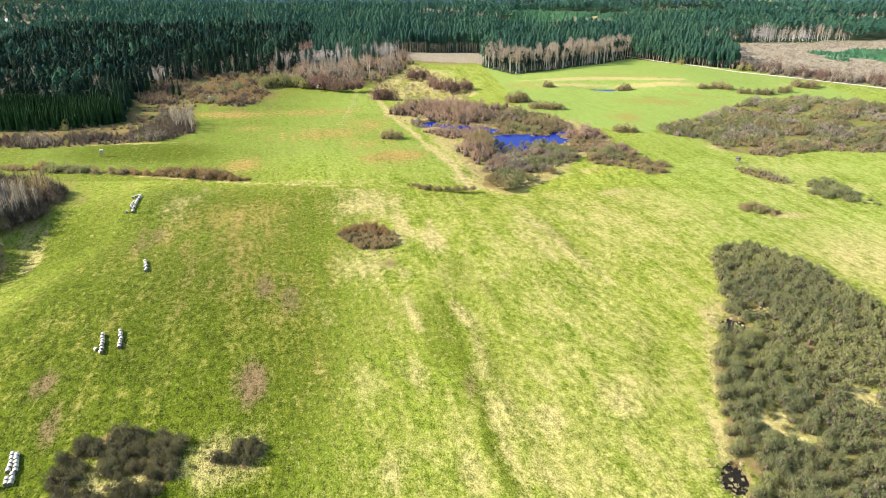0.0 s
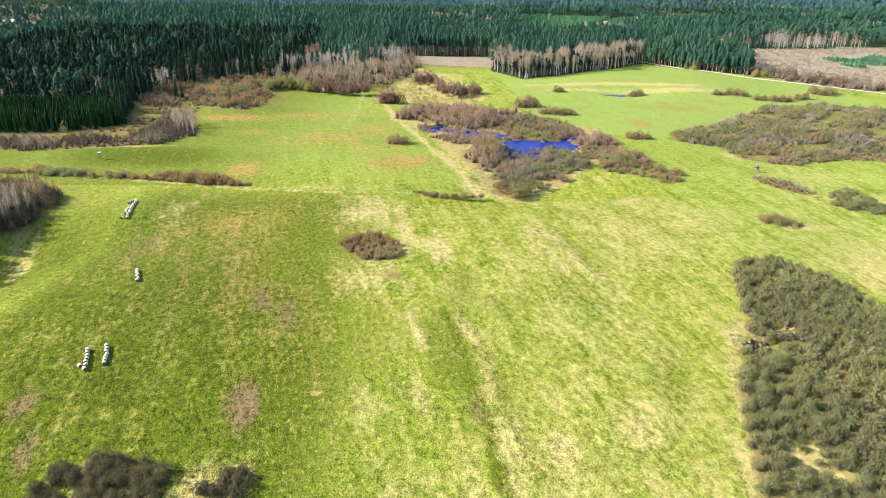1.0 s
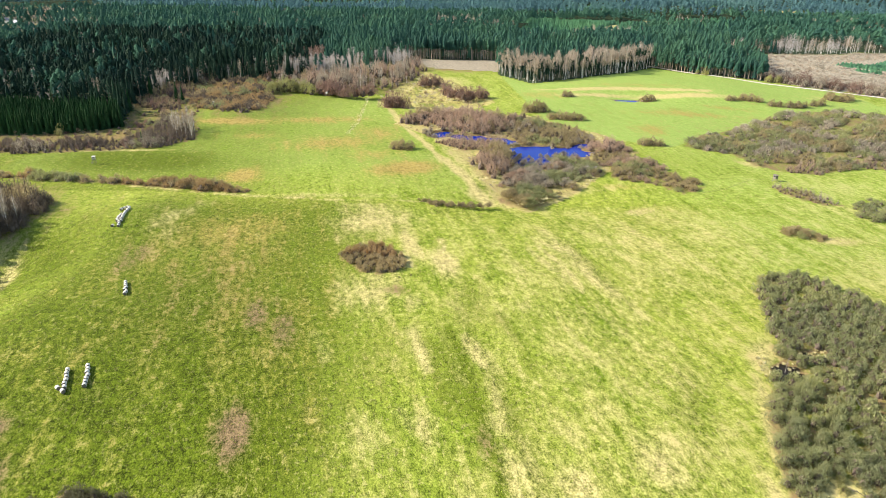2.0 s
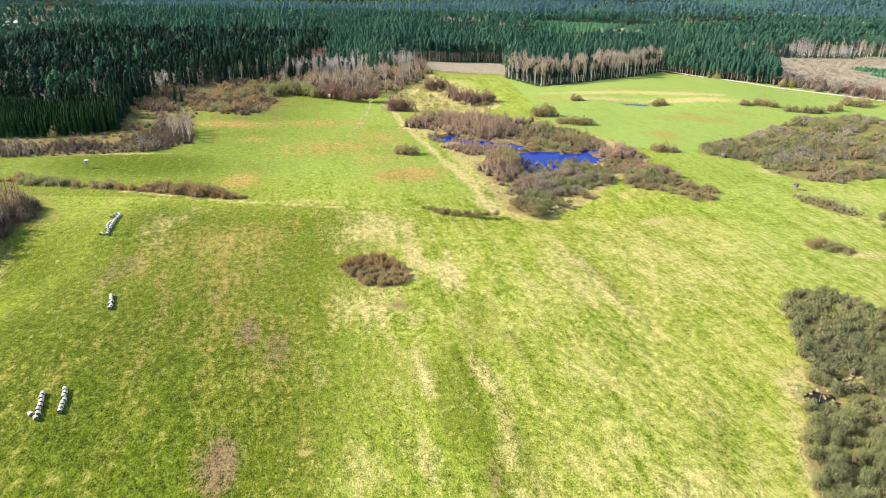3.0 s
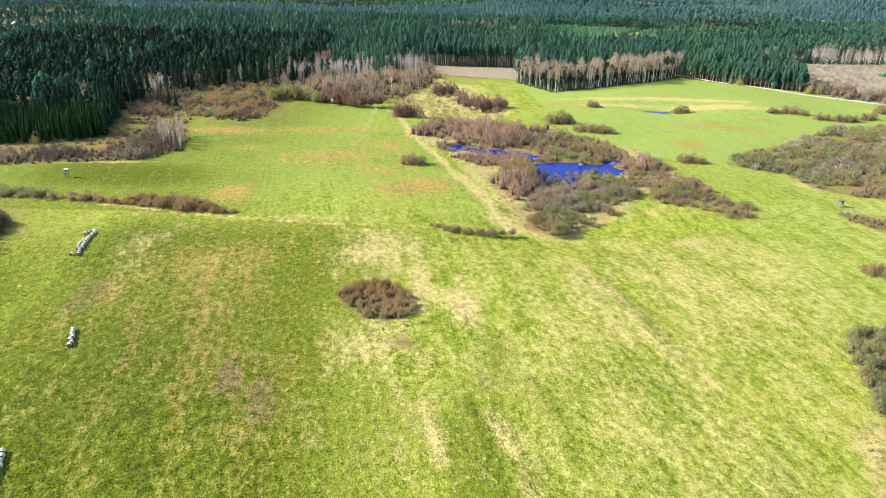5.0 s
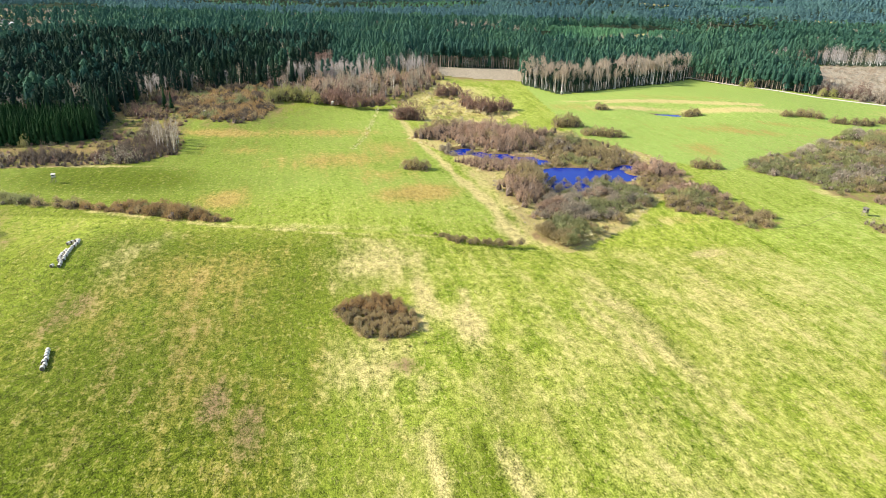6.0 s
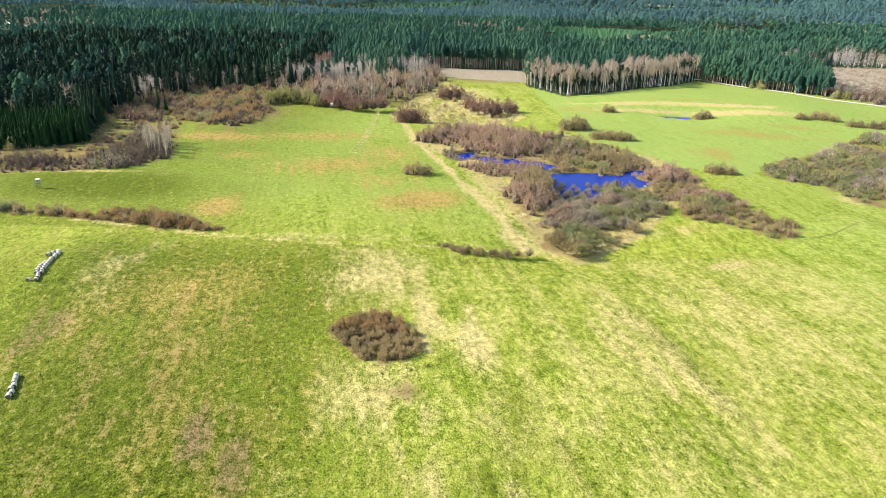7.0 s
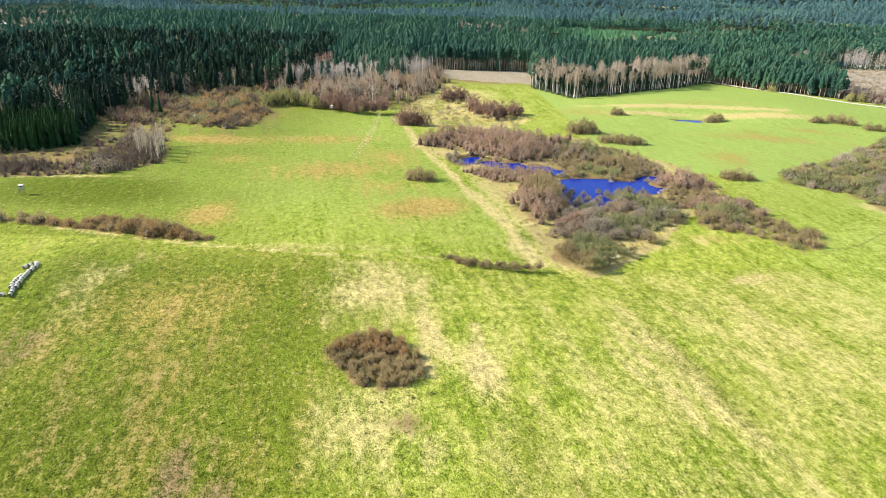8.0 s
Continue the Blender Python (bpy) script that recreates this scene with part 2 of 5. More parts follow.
def lumps(x, y, size, seed):
    """Slow waves from 0 to 1 over the plan, for uneven growth."""
    s = seed * 1.7
    a = np.sin(x / size + s + 1.3 * np.sin(y / size * 0.9 + s * 2))
    b = np.sin(y / size * 1.1 + s * 3 + 1.4 * np.sin(x / size * 0.8 + s))
    return 0.5 + 0.25 * (a + b)


def height(x, y):
    x, y = np.asarray(x, float), np.asarray(y, float)
    z = sum(a * gauss(x, y, cx, cy, sx, sy) for cx, cy, a, sx, sy in HILLS)
    z = z + sum(a * gauss(x, y, cx, cy, sx, sy) for cx, cy, a, sx, sy in FAR_HILLS)
    z = z + 0.25 * np.sin(x / 17 + 1.3 * np.sin(y / 31)) + 0.2 * np.sin(y / 13 + 0.9 * np.sin(x / 23))
    z = z - 10 * np.clip((y - 1900) / 3000, 0, 1)
    wet = np.maximum(gauss(x, y, 42, 418, 48, 42), gauss(x, y, 136, 572, 40, 30))
    z = z * (1 - wet)
    for px_, py_, rx, ry, turn in PONDS:
        z = z - 1.4 * np.clip(1.6 - ellipse(x, y, px_, py_, rx, ry, turn) * (0.6 + 0.9 * lumps(x, y, 2.6, px_)), 0, 1)
    return z


def zat(x, y):
    """The ground, or in a pond just under the water."""
    return max(float(height(x, y)), WATER_Z - 0.1)


def axis(marks):
    """Grid lines: (start, end, step) runs put end to end."""
    out = []
    for a, b, s in marks:
        out += list(np.arange(a, b, s))
    return np.array(out + [marks[-1][1]], float)


def inside(poly, x, y):
    x, y = np.asarray(x, float), np.asarray(y, float)
    hit = np.zeros(x.shape, bool)
    for (x0, y0), (x1, y1) in zip(poly, poly[1:] + poly[:1]):
        if y0 != y1:
            hit ^= ((y0 > y) != (y1 > y)) & (x < (x1 - x0) * (y - y0) / (y1 - y0) + x0)
    return hit


FOREST = [(-1500, 420), (-269, 433), (-229, 444), (-216, 458), (-237, 520), (-240, 568), (-221, 604), (-197, 633), (-158, 650), (-100, 668), (-53, 740), (-48, 782), (42, 778), (38, 684), (66, 638),
          (108, 663), (168, 710), (198, 742), (242, 698), (283, 670), (302, 720), (330, 866), (450, 872), (600, 900), (1500, 700), (4000, 2000), (4000, 4500), (-4000, 4500), (-4000, 420)]
SCRUB = [(284, 672), (318, 630), (430, 545), (900, 300), (1500, 700), (600, 900), (450, 872), (330, 866), (302, 720)]
GLADES = [(-680, 1040, 110, 40), (-750, 1300, 150, 70), (-620, 950, 70, 40), (-166, 1657, 40, 15), (191, 1823, 60, 18, 20), (385, 1642, 50, 24, 30), (589, 1367, 50, 26, 40), (-381, 1632, 30, 14), (-753, 1386, 60, 34), (324, 1211, 22, 40, -26),
          (248, 1144, 9, 80, -22), (-310, 1210, 30, 30)]

# outlines of the thickets
POND_N = [(-39, 483), (-24, 516), (3, 513), (31, 498), (49, 506), (31, 456), (6, 449), (-20, 472)]
POND_NE = [(28, 452), (38, 492), (69, 486), (88, 456), (84, 434), (70, 427), (35, 426)]
POND_W = [(-13, 428), (20, 439), (32, 428), (24, 418), (3, 412)]
POND_M = [(8, 381), (14, 413), (32, 412), (36, 385), (18, 360)]
POND_S = [(34, 380), (38, 402), (75, 402), (78, 376), (60, 378)]
POND_SS = [(20, 352), (34, 384), (78, 378), (56, 354), (33, 350)]
POND_TIP = [(20, 336), (33, 354), (51, 342), (33, 325)]
POND_E = [(76, 389), (79, 438), (98, 439), (101, 416), (85, 390)]
CHAIN = [(80, 368), (88, 406), (105, 407), (112, 385), (106, 366), (99, 358)]
CHAIN_END = [(99, 358), (106, 370), (113, 383), (124, 354), (118, 346), (110, 344)]
MASS = [(136, 434), (162, 465), (187, 482), (239, 527), (279, 540), (330, 520), (330, 400), (245, 386), (223, 394), (191, 380), (173, 386), (164, 394), (161, 416), (144, 425)]
MASS_RIM = [(173, 384), (191, 379), (223, 392), (245, 385), (330, 398), (330, 410), (245, 402), (223, 408), (190, 398)]
TWIGGY = [(156, 360), (172, 351), (181, 329), (170, 328), (157, 347)]
LITTLE = [(136, 298), (146, 303), (155, 291), (148, 286), (138, 290)]
EASTERN = [(178, 312), (186, 334), (200, 340), (205, 300), (190, 306)]
HEDGE = [(-236, 349), (-190, 345), (-155, 340), (-101, 332), (-98, 336), (-118, 344), (-128, 346), (-143, 351), (-156, 344), (-172, 349), (-190, 352), (-236, 358)]
CLUMP = [(-182, 279), (-179, 303), (-184, 316), (-206, 332), (-240, 334), (-240, 255), (-200, 250)]
CLUMP_S = [(-186, 258), (-172, 246), (-168, 226), (-190, 205), (-230, 205), (-235, 262)]
BRUSH = [(-330, 395), (-244, 393), (-203, 401), (-173, 411), (-157, 430), (-181, 475), (-202, 490), (-195, 453), (-200, 423), (-230, 420), (-330, 413)]
BAY = [(-186, 513), (-164, 495), (-146, 491), (-136, 503), (-141, 556), (-172, 640), (-204, 634), (-215, 590), (-212, 540)]
WEST = [(-250, 520), (-196, 505), (-212, 545), (-215, 590), (-204, 634), (-262, 632)]
BACK = [(-172, 640), (-141, 590), (-60, 600), (-40, 650), (-30, 700), (-48, 782), (-53, 740), (-100, 668), (-158, 650)]
STRIP = [(-19, 324), (14, 319), (15, 322), (-18, 329)]
THICKET_A = [(106, 246), (110, 252), (126, 253), (140, 232), (150, 190), (150, 110), (70, 100), (66, 118), (75, 153), (80, 172), (94, 196)]
THICKET_B = [(-90, 121), (-89, 132), (-82, 137), (-63, 135), (-60, 124), (-64, 114), (-83, 110)]
ISLAND = [(-44, 262), (-40, 270), (-32, 274), (-25, 269), (-19, 261), (-18, 254), (-25, 247), (-34, 249)]
SMALL_B = [(-55, 125), (-50, 134), (-43, 131), (-46, 123)]
ROUGH = [(-330, 392), (-203, 401), (-173, 411), (-160, 440), (-186, 512), (-215, 590), (-262, 632), (-237, 515), (-216, 458), (-229, 444), (-330, 430)]
UNDERGROWTH = [POND_N, POND_NE, POND_W, POND_M, POND_S, POND_SS, POND_TIP, POND_E, CHAIN, CHAIN_END, MASS, TWIGGY, LITTLE, CLUMP, CLUMP_S, BRUSH, WEST, BACK, THICKET_A, THICKET_B, ISLAND, HEDGE, SMALL_B]
OPENINGS = [(84, 141, 6, 7), (114, 152, 4, 6), (-80, 121, 3, 6, 20), (-74, 117, 6, 2.5, 30), (-57, 127, 4, 7), (88, 136, 5, 3)]

xs = axis([(-6000, -1500, 300), (-1500, -330, 30), (-330, -120, 3), (-120, 90, 1.5), (90, 330, 3), (330, 1500, 30), (1500, 6000, 300)])
ys = axis([(-6000, -300, 300), (-300, 60, 20), (60, 110, 5), (110, 330, 2), (330, 375, 3), (375, 465, 1.5), (465, 620, 3), (620, 800, 6), (800, 2700, 25), (2700, 6300, 300)])
GX, GY = (a.ravel() for a in np.meshgrid(xs, ys))
GZ = height(GX, GY)


def blobs(rows):
    """Soft turned ellipses, laid over one another: x, y, half-axes, turn, strength."""
    out = np.zeros_like(GX)
    for cx, cy, rx, ry, turn, k in rows:
        out = np.maximum(out, k * np.exp(-0.75 * ellipse(GX, GY, cx, cy, rx, ry, turn)))
    return out


STRAW = [(30, 215, 36, 80, 13, 0.3), (75, 275, 36, 60, 20, 0.28), (79, 166, 2.2, 24, -13, 0.75), (90, 198, 4, 10, -25, 0.8)]
STRAW += [(-36, 301, 18, 20, 31, 0.62), (-18, 275, 3.3, 19, 16, 0.8), (-4, 258, 4, 12, 12, 1.0), (-28, 235, 11, 15, -3, 0.58), (-14, 227, 4, 6, 3, 0.6), (40, 274, 3.3, 15.6, 40, 0.65), (39, 249, 2.4, 12, 13, 0.6), (80, 279, 8, 31, 23, 0.4), (23, 226, 3, 6, 8, 0.6)]
STRAW += [(-119, 299, 5.4, 25, -13, 0.5), (47, 151, 5.7, 12, 3, 0.6), (27, 143, 5.4, 7.6, 21, 0.65), (6, 123, 4.5, 10.5, 18, 0.6), (-21, 157, 6.8, 12, 15, 0.5), (-7, 163, 4.8, 11.5, 21, 0.5), (-166, 249, 3.2, 26, 16, 0.8), (16, 135, 4.4, 23.5, 4, 0.5), (-12, 124, 5.7, 11, -1, 0.5)]
STRAW += [(68, 130, 2.5, 18, -8, 0.75), (156, 287, 9, 4, 0, 0.9), (84, 322, 5, 2.5, 20, 1.7), (1, 398, 6, 76, 17, 0.7), (-22, 640, 32, 34, 0, 0.75), (-14, 590, 22, 30, 0, 0.7), (110, 605, 45, 4, -4, 1.1), (112, 585, 28, 5, 0, 1.1), (180, 577, 34, 6, -6, 1.3), (54, 506, 14, 5, 0, 0.5)]
STRAW += [(-122, 285, 9, 26, 30, 0.4), (-60, 330, 60, 3, 2, 0.5), (-69, 515, 1.6, 60, -2, 0.35), (165, 398, 6, 6, 0, 0.8), (-52, 128, 8, 9, 0, 0.85), (-74, 118, 12, 3, 30, 0.9), (20, 130, 50, 40, 13, 0.35), (170, 240, 30, 30, 20, 0.5), (52, 345, 40, 5, 20, 0.5), (84, 140, 9, 10, 0, 0.8)]
STRAW += [(114, 152, 5, 6, 0, 0.9), (-176, 262, 5, 40, 20, 0.4), (-200, 402, 40, 2, 8, 0.7), (46, 262, 5, 40, 18, 0.55), (20, 262, 4, 50, 15, 0.4), (100, 300, 18, 40, 30, 0.3), (300, 585, 20, 8, 0, 0.6), (190, 352, 40, 40, 0, 0.35)]
TAN = [(-27, 372, 18, 10, 25, 1.15), (-74, 424, 26, 16, 10, 0.75), (-110, 360, 9, 12, 20, 1.0), (-152, 476, 26, 6, 0, 1.1), (-92, 486, 30, 9, 10, 0.75), (-50, 452, 14, 22, 20, 0.6), (-125, 440, 12, 8, 0, 0.55), (-46, 400, 20, 10, 20, 0.5), (3, 738, 44, 38, 0, 0.45), (128, 474, 10, 14, 0, 0.65)]
TAN += [(165, 520, 36, 8, -12, 0.6), (66, 585, 18, 12, 0, 0.5), (150, 618, 40, 10, -10, 0.45), (-210, 430, 22, 8, 30, 0.9), (82, 355, 12, 4, 0, 0.5), (-92, 268, 26, 40, 13, 0.4), (-104, 252, 16, 16, 0, 0.35), (-68, 225, 14, 50, 13, 0.3), (-110, 200, 40, 60, 10, 0.15), (200, 540, 24, 5, -20, 0.5)]
TAN += [(-82, 240, 42, 60, 14, 0.2), (-93, 279, 22, 30, -33, 0.55), (-89, 266, 6.4, 24, 16, 0.45), (-75, 234, 8.5, 48, 14, 0.4), (-48, 205, 14, 60, 13, 0.25)]
LUSH = [(-60, 430, 80, 80, 0, 0.35), (-175, 385, 60, 30, 0, 0.95), (100, 520, 110, 50, 0, 0.2), (-147, 250, 15, 6, 45, 0.8), (-156, 258, 26, 50, 15, 0.75), (-68, 304, 9, 18, 13, 0.5), (-100, 160, 14, 40, 10, 0.6), (-80, 165, 50, 26, 0, 0.5), (12, 175, 3.5, 75, 13, 0.65), (125, 400, 50, 30, 0, 0.2)]
LUSH += [(-88, 232, 42, 60, 14, 0.5), (-85, 218, 9, 19, 68, 0.7), (-63, 296, 9.7, 19, 26, 0.5), (49, 265, 1.7, 31, 16, 0.7), (5, 231, 6, 19, 4, 0.5), (-50, 248, 7, 26, 9, 0.45), (3, 177, 5.2, 38, 13, 0.65), (-100, 157, 10, 35, 57, 0.6), (-44, 118, 3.2, 12, 89, 1.0), (-154, 255, 8.7, 14, -2, 0.9)]
LUSH += [(-100, 176, 4, 8, 13, 1.0), (190, 650, 50, 40, -20, 0.2), (62, 175, 6, 26, -13, 0.5), (-46, 146, 30, 5, 0, 0.5), (48, 258, 3, 36, 18, 0.7), (-40, 195, 30, 45, 13, 0.5), (-130, 300, 40, 14, 0, 0.4), (-80, 118, 60, 30, 0, 0.85), (5, 160, 45, 40, 10, 0.3)]
BARE = [(-53, 158, 4.5, 11, 13, 0.8), (-109, 155, 4, 7, 0, 0.6), (-99, 138, 3, 10, 20, 0.6), (7, 157, 3, 7, 10, 0.45), (-120, 254, 6, 16, 10, 0.5), (-52, 207, 4, 12, 13, 0.62), (112, 172, 26, 62, -14, 0.55), (45, 425, 46, 48, 0, 0.55), (-20, 236, 7, 4, 0, 0.5), (-200, 250, 20, 60, 20, 0.6)]
BARE += [(-86, 235, 30, 52, 14, 0.26), (-76, 125, 10, 9, 0, 0.6), (230, 450, 62, 50, 0, 0.6), (-215, 300, 34, 34, 0, 0.9), (-63, 215, 4, 12, 13, 0.65), (-92, 168, 4, 9, 20, 0.4), (-170, 560, 34, 60, 20, 0.8), (3, 738, 44, 40, 0, 0.75), (-31, 262, 9, 9, 0, 0.8), (-60, 230, 2, 12, 13, 0.4)]
wood = np.maximum(inside(FOREST, GX, GY), 0.8 * inside(SCRUB, GX, GY))
under = np.max([0.66 * inside(q, GX, GY) for q in UNDERGROWTH], 0)
cover = np.stack([blobs(STRAW), np.maximum(blobs(LUSH), 1.1 * wood), np.maximum(np.maximum(1.3 * blobs(BARE), under), 0.2 * wood), blobs(TAN)], 1)
FAR_FIELD = [(-236, 360), (-158, 346), (-99, 333), (-58, 326), (13, 330), (-8, 390), (-33, 468), (-64, 578), (-118, 578), (-137, 500), (-158, 490), (-186, 508), (-160, 440), (-172, 408), (-240, 390)]
EAST_FIELD = [(60, 500), (40, 680), (66, 636), (108, 660), (198, 738), (318, 620), (330, 545), (240, 525), (160, 462), (130, 430), (110, 440), (88, 450)]
WETLAND = [(-42, 480), (-26, 520), (50, 510), (92, 462), (106, 416), (86, 386), (62, 350), (33, 320), (18, 336), (2, 400), (-14, 440)]
WET_MEADOW = [(-64, 578), (-30, 520), (0, 515), (30, 560), (20, 600), (-5, 650), (-30, 700), (-45, 650)]
MOWN = [(-56, 322), (-48, 269), (-38, 216), (-30, 180), (6, 180), (2, 260), (14, 318)]
STRIPS = [([(15, 330), (8, 352), (-6, 390)], 4.6, 0.95), ([(-8, 390), (-33, 468), (-64, 576)], 2.6, 1.0), ([(-101, 329), (-58, 324), (-20, 326), (14, 327)], 1.5, 0.6),
          ([(-158, 340), (-101, 329)], 2.2, 0.7), ([(-185, 395), (-140, 408), (-70, 440)], 1.4, 0.25), ([(96, 600), (112, 607), (150, 604), (200, 590)], 4.0, 1.5)]

STRIPS += [([(6, 203), (10, 181), (12, 160)], 2.8, 0.55), ([(-13, 211), (-8, 188)], 2.2, 0.65), ([(-14, 169), (-5, 155)], 3, 0.6),
          ([(-6, 280), (-1, 249)], 2.2, 0.95), ([(-22, 294), (-17, 255)], 2, 0.75), ([(28, 273), (43, 237)], 2.5, 0.65),
          ([(49, 250), (62, 220)], 2.2, 0.55), ([(12, 155), (16, 130), (20, 115)], 2.2, 0.6), ([(32, 277), (42, 249), (43, 236)], 2.2, 0.75),
          ([(48, 250), (52, 240)], 1.8, 0.6), ([(46, 221), (52, 209)], 2.6, 0.6), ([(55, 304), (66, 275), (77, 242)], 3.5, 0.5),
          ([(3, 206), (8, 189)], 2.2, 0.8), ([(-14, 209), (-7, 186)], 2.5, 0.7), ([(-42, 205), (-36, 190)], 3, 0.5)]
GREEN_STRIPS = [([(-88, 268), (-77, 222), (-72, 201), (-66, 180), (-62, 167)], 1.2, 0.85), ([(-81, 264), (-70, 222), (-66, 201), (-61, 181)], 1.2, 0.85),
                ([(-2, 211), (5, 181), (10, 152), (13, 130), (17, 115)], 2.4, 0.8), ([(-9, 203), (-4, 181), (-1, 166)], 2.6, 0.6), ([(-89, 273), (-70, 195), (-56, 143)], 1.5, 0.55),
                ([(43, 274), (62, 229), (77, 196)], 2.8, 0.28), ([(46, 278), (58, 251), (69, 226)], 2.2, 0.4), ([(14, 219), (20, 202), (22, 187)], 2.5, 0.55),
                ([(-67, 300), (-58, 295), (-51, 266)], 4, 0.55), ([(-5, 200), (-1, 184), (2, 170)], 4, 0.6), ([(-55, 223), (-47, 189), (-44, 168)], 4, 0.45),
                ([(-37, 219), (-33, 190), (-28, 169)], 1.4, 0.5)]


def strips(rows):
    """Soft bands along lines: points, half-width, strength."""
    out = np.zeros_like(GX)
    for pts, half, k in rows:
        for (x0, y0), (x1, y1) in zip(pts, pts[1:]):
            t_ = np.clip(((GX - x0) * (x1 - x0) + (GY - y0) * (y1 - y0)) / ((x1 - x0) ** 2 + (y1 - y0) ** 2), 0, 1)
            d_ = np.hypot(GX - x0 - t_ * (x1 - x0), GY - y0 - t_ * (y1 - y0))
            out = np.maximum(out, k * np.exp(-(d_ / (half * (0.55 + 0.9 * lumps(GX, GY, 5.0, 3)))) ** 2))
    return out


soft_step = lambda v: np.clip(v, 0, 1) ** 2 * (3 - 2 * np.clip(v, 0, 1))
near_part = GY < 328 + 0.02 * GX
fresh = 0.28 * inside(FAR_FIELD, GX, GY) + 0.8 * inside(EAST_FIELD, GX, GY) + 0.3 * soft_step((GY - 330) / 60)
# left meadow lush green, deepened further as painted shade; the sunward slope is spared
cover[:, 1] = np.maximum(cover[:, 1], soft_step((352 - GY) / 50) * ((0.66 + 0.28 * soft_step((260 - GY) / 90)) * soft_step((0 - GX) / 60) * (1 - soft_step((-130 - GX) / 25)) + 0.2 * soft_step((190 - GY) / 60) * soft_step((-GX - 10) / 60)))
# dry straw to the right, raised to paint the brighter side of the light
cover[:, 0] = cover[:, 0] + near_part * (0.14 * inside(MOWN, GX, GY) + 0.2 * soft_step((GX + 20) / 90))
# far field darkened leftwards too, the light's falloff put into the colour
cover[:, 1] = np.maximum(cover[:, 1], 0.5 * (GY > 330) * (GY < 600) * soft_step((-10 - GX) / 130))
bog_ = inside(WETLAND, GX, GY)
cover[:, 0] = np.maximum(cover[:, 0], 0.75 * bog_ + 0.6 * inside(WET_MEADOW, GX, GY))
cover[:, 2] = np.maximum(cover[:, 2], 0.4 * bog_)
cover[:, 3] = np.maximum(cover[:, 3], 0.5 * bog_ + 0.45 * inside(WET_MEADOW, GX, GY))
fresh = np.maximum(fresh, 0.45 * soft_step((GX - 60) / 70) * soft_step((GY - 215) / 50)) * (1 - bog_)
rough_ = inside(ROUGH, GX, GY)
cover[:, 3] = np.maximum(cover[:, 3], 0.4 * rough_)
cover[:, 2] = np.where(rough_ & (under < 0.6), 0.62, cover[:, 2])
lit = np.max([np.clip(1.7 - ellipse(GX, GY, *q), 0, 1) for q in OPENINGS], 0)
cover[:, 2] *= 1 - lit
cover[:, 0] = np.maximum(cover[:, 0], 0.5 * lit)
cover[:, 1] = np.maximum(cover[:, 1], strips(GREEN_STRIPS))
cover[:, 0] = np.maximum(cover[:, 0] * (1 - 0.7 * strips(GREEN_STRIPS)), strips(STRIPS))
cover[:, 0] *= 1 - wood
mud = np.clip((-0.2 - GZ) / 0.3, 0, 1) * (np.abs(GX - 45) < 120) * (GY > 110) * (GY < 600) * np.clip(2.6 - np.min([ellipse(GX, GY, *q) for q in PONDS], 0), 0, 1)
cover[:, 0] *= 1 - mud
cover[:, 3] *= 1 - mud
bank = np.clip(2.4 - np.min([ellipse(GX, GY, *q) for q in PONDS[:6]], 0), 0, 1)
cover[:, 0] *= 1 - 0.8 * bank
cover[:, 2] = np.maximum(cover[:, 2], np.maximum(1.2 * mud, 0.95 * bank))
open_ = np.max([np.clip(1.6 - ellipse(GX, GY, *q), 0, 1) for q in GLADES], 0)
cover[:, 2] *= 1 - open_
cover[:, 0] = np.maximum(cover[:, 0], open_ * 1.2)


def tri_mesh(name, verts, faces, mats, which=None, smooth=False):
    me = bpy.data.meshes.new(name)
    verts, faces = np.asarray(verts, np.float32), np.asarray(faces, np.int32)
    k = faces.shape[1]
    me.vertices.add(len(verts))
    me.vertices.foreach_set("co", verts.ravel())
    me.loops.add(faces.size)
    me.loops.foreach_set("vertex_index", faces.ravel())
    me.polygons.add(len(faces))
    me.polygons.foreach_set("loop_start", np.arange(0, faces.size, k, dtype=np.int32))
    for m in mats:
        me.materials.append(m)
    if which is not None:
        me.polygons.foreach_set("material_index", np.asarray(which, np.int32))
    me.polygons.foreach_set("use_smooth", np.full(len(faces), smooth))
    me.update(calc_edges=True)
    return me


nx, ny = len(xs), len(ys)
i, j = (a.ravel() for a in np.meshgrid(np.arange(nx - 1), np.arange(ny - 1)))
quads = np.stack([j * nx + i, j * nx + i + 1, (j + 1) * nx + i + 1, (j + 1) * nx + i], 1)
ground_me = tri_mesh("ground", np.stack([GX, GY, GZ], 1), quads, [M_GROUND], smooth=True)
ground_me.attributes.new("cover", "FLOAT_COLOR", "POINT").data.foreach_set("color", cover.astype(np.float32).ravel())
ground_me.attributes.new("woods", "FLOAT", "POINT").data.foreach_set("value", (inside(FOREST, GX, GY) * (1 - np.clip(open_, 0, 1))).astype(np.float32))
CLEARING = [(-52, 742), (-48, 782), (42, 778), (40, 702), (2, 714), (-30, 724)]
ground_me.attributes.new("heath", "FLOAT", "POINT").data.foreach_set("value", (inside(SCRUB, GX, GY) | inside(CLEARING, GX, GY)).astype(np.float32))
ground_me.attributes.new("fresh", "FLOAT", "POINT").data.foreach_set("value", np.clip(fresh, 0, 1).astype(np.float32))
ground = tagged(new("ground", ground_me), "rolling meadow of green and dry straw-coloured grass", "meadow", kind="structure")


def bm_mesh(name, bm, mat):
    me = bpy.data.meshes.new(name)
    bm.to_mesh(me)
    bm.free()
    me.materials.append(mat)
    return me


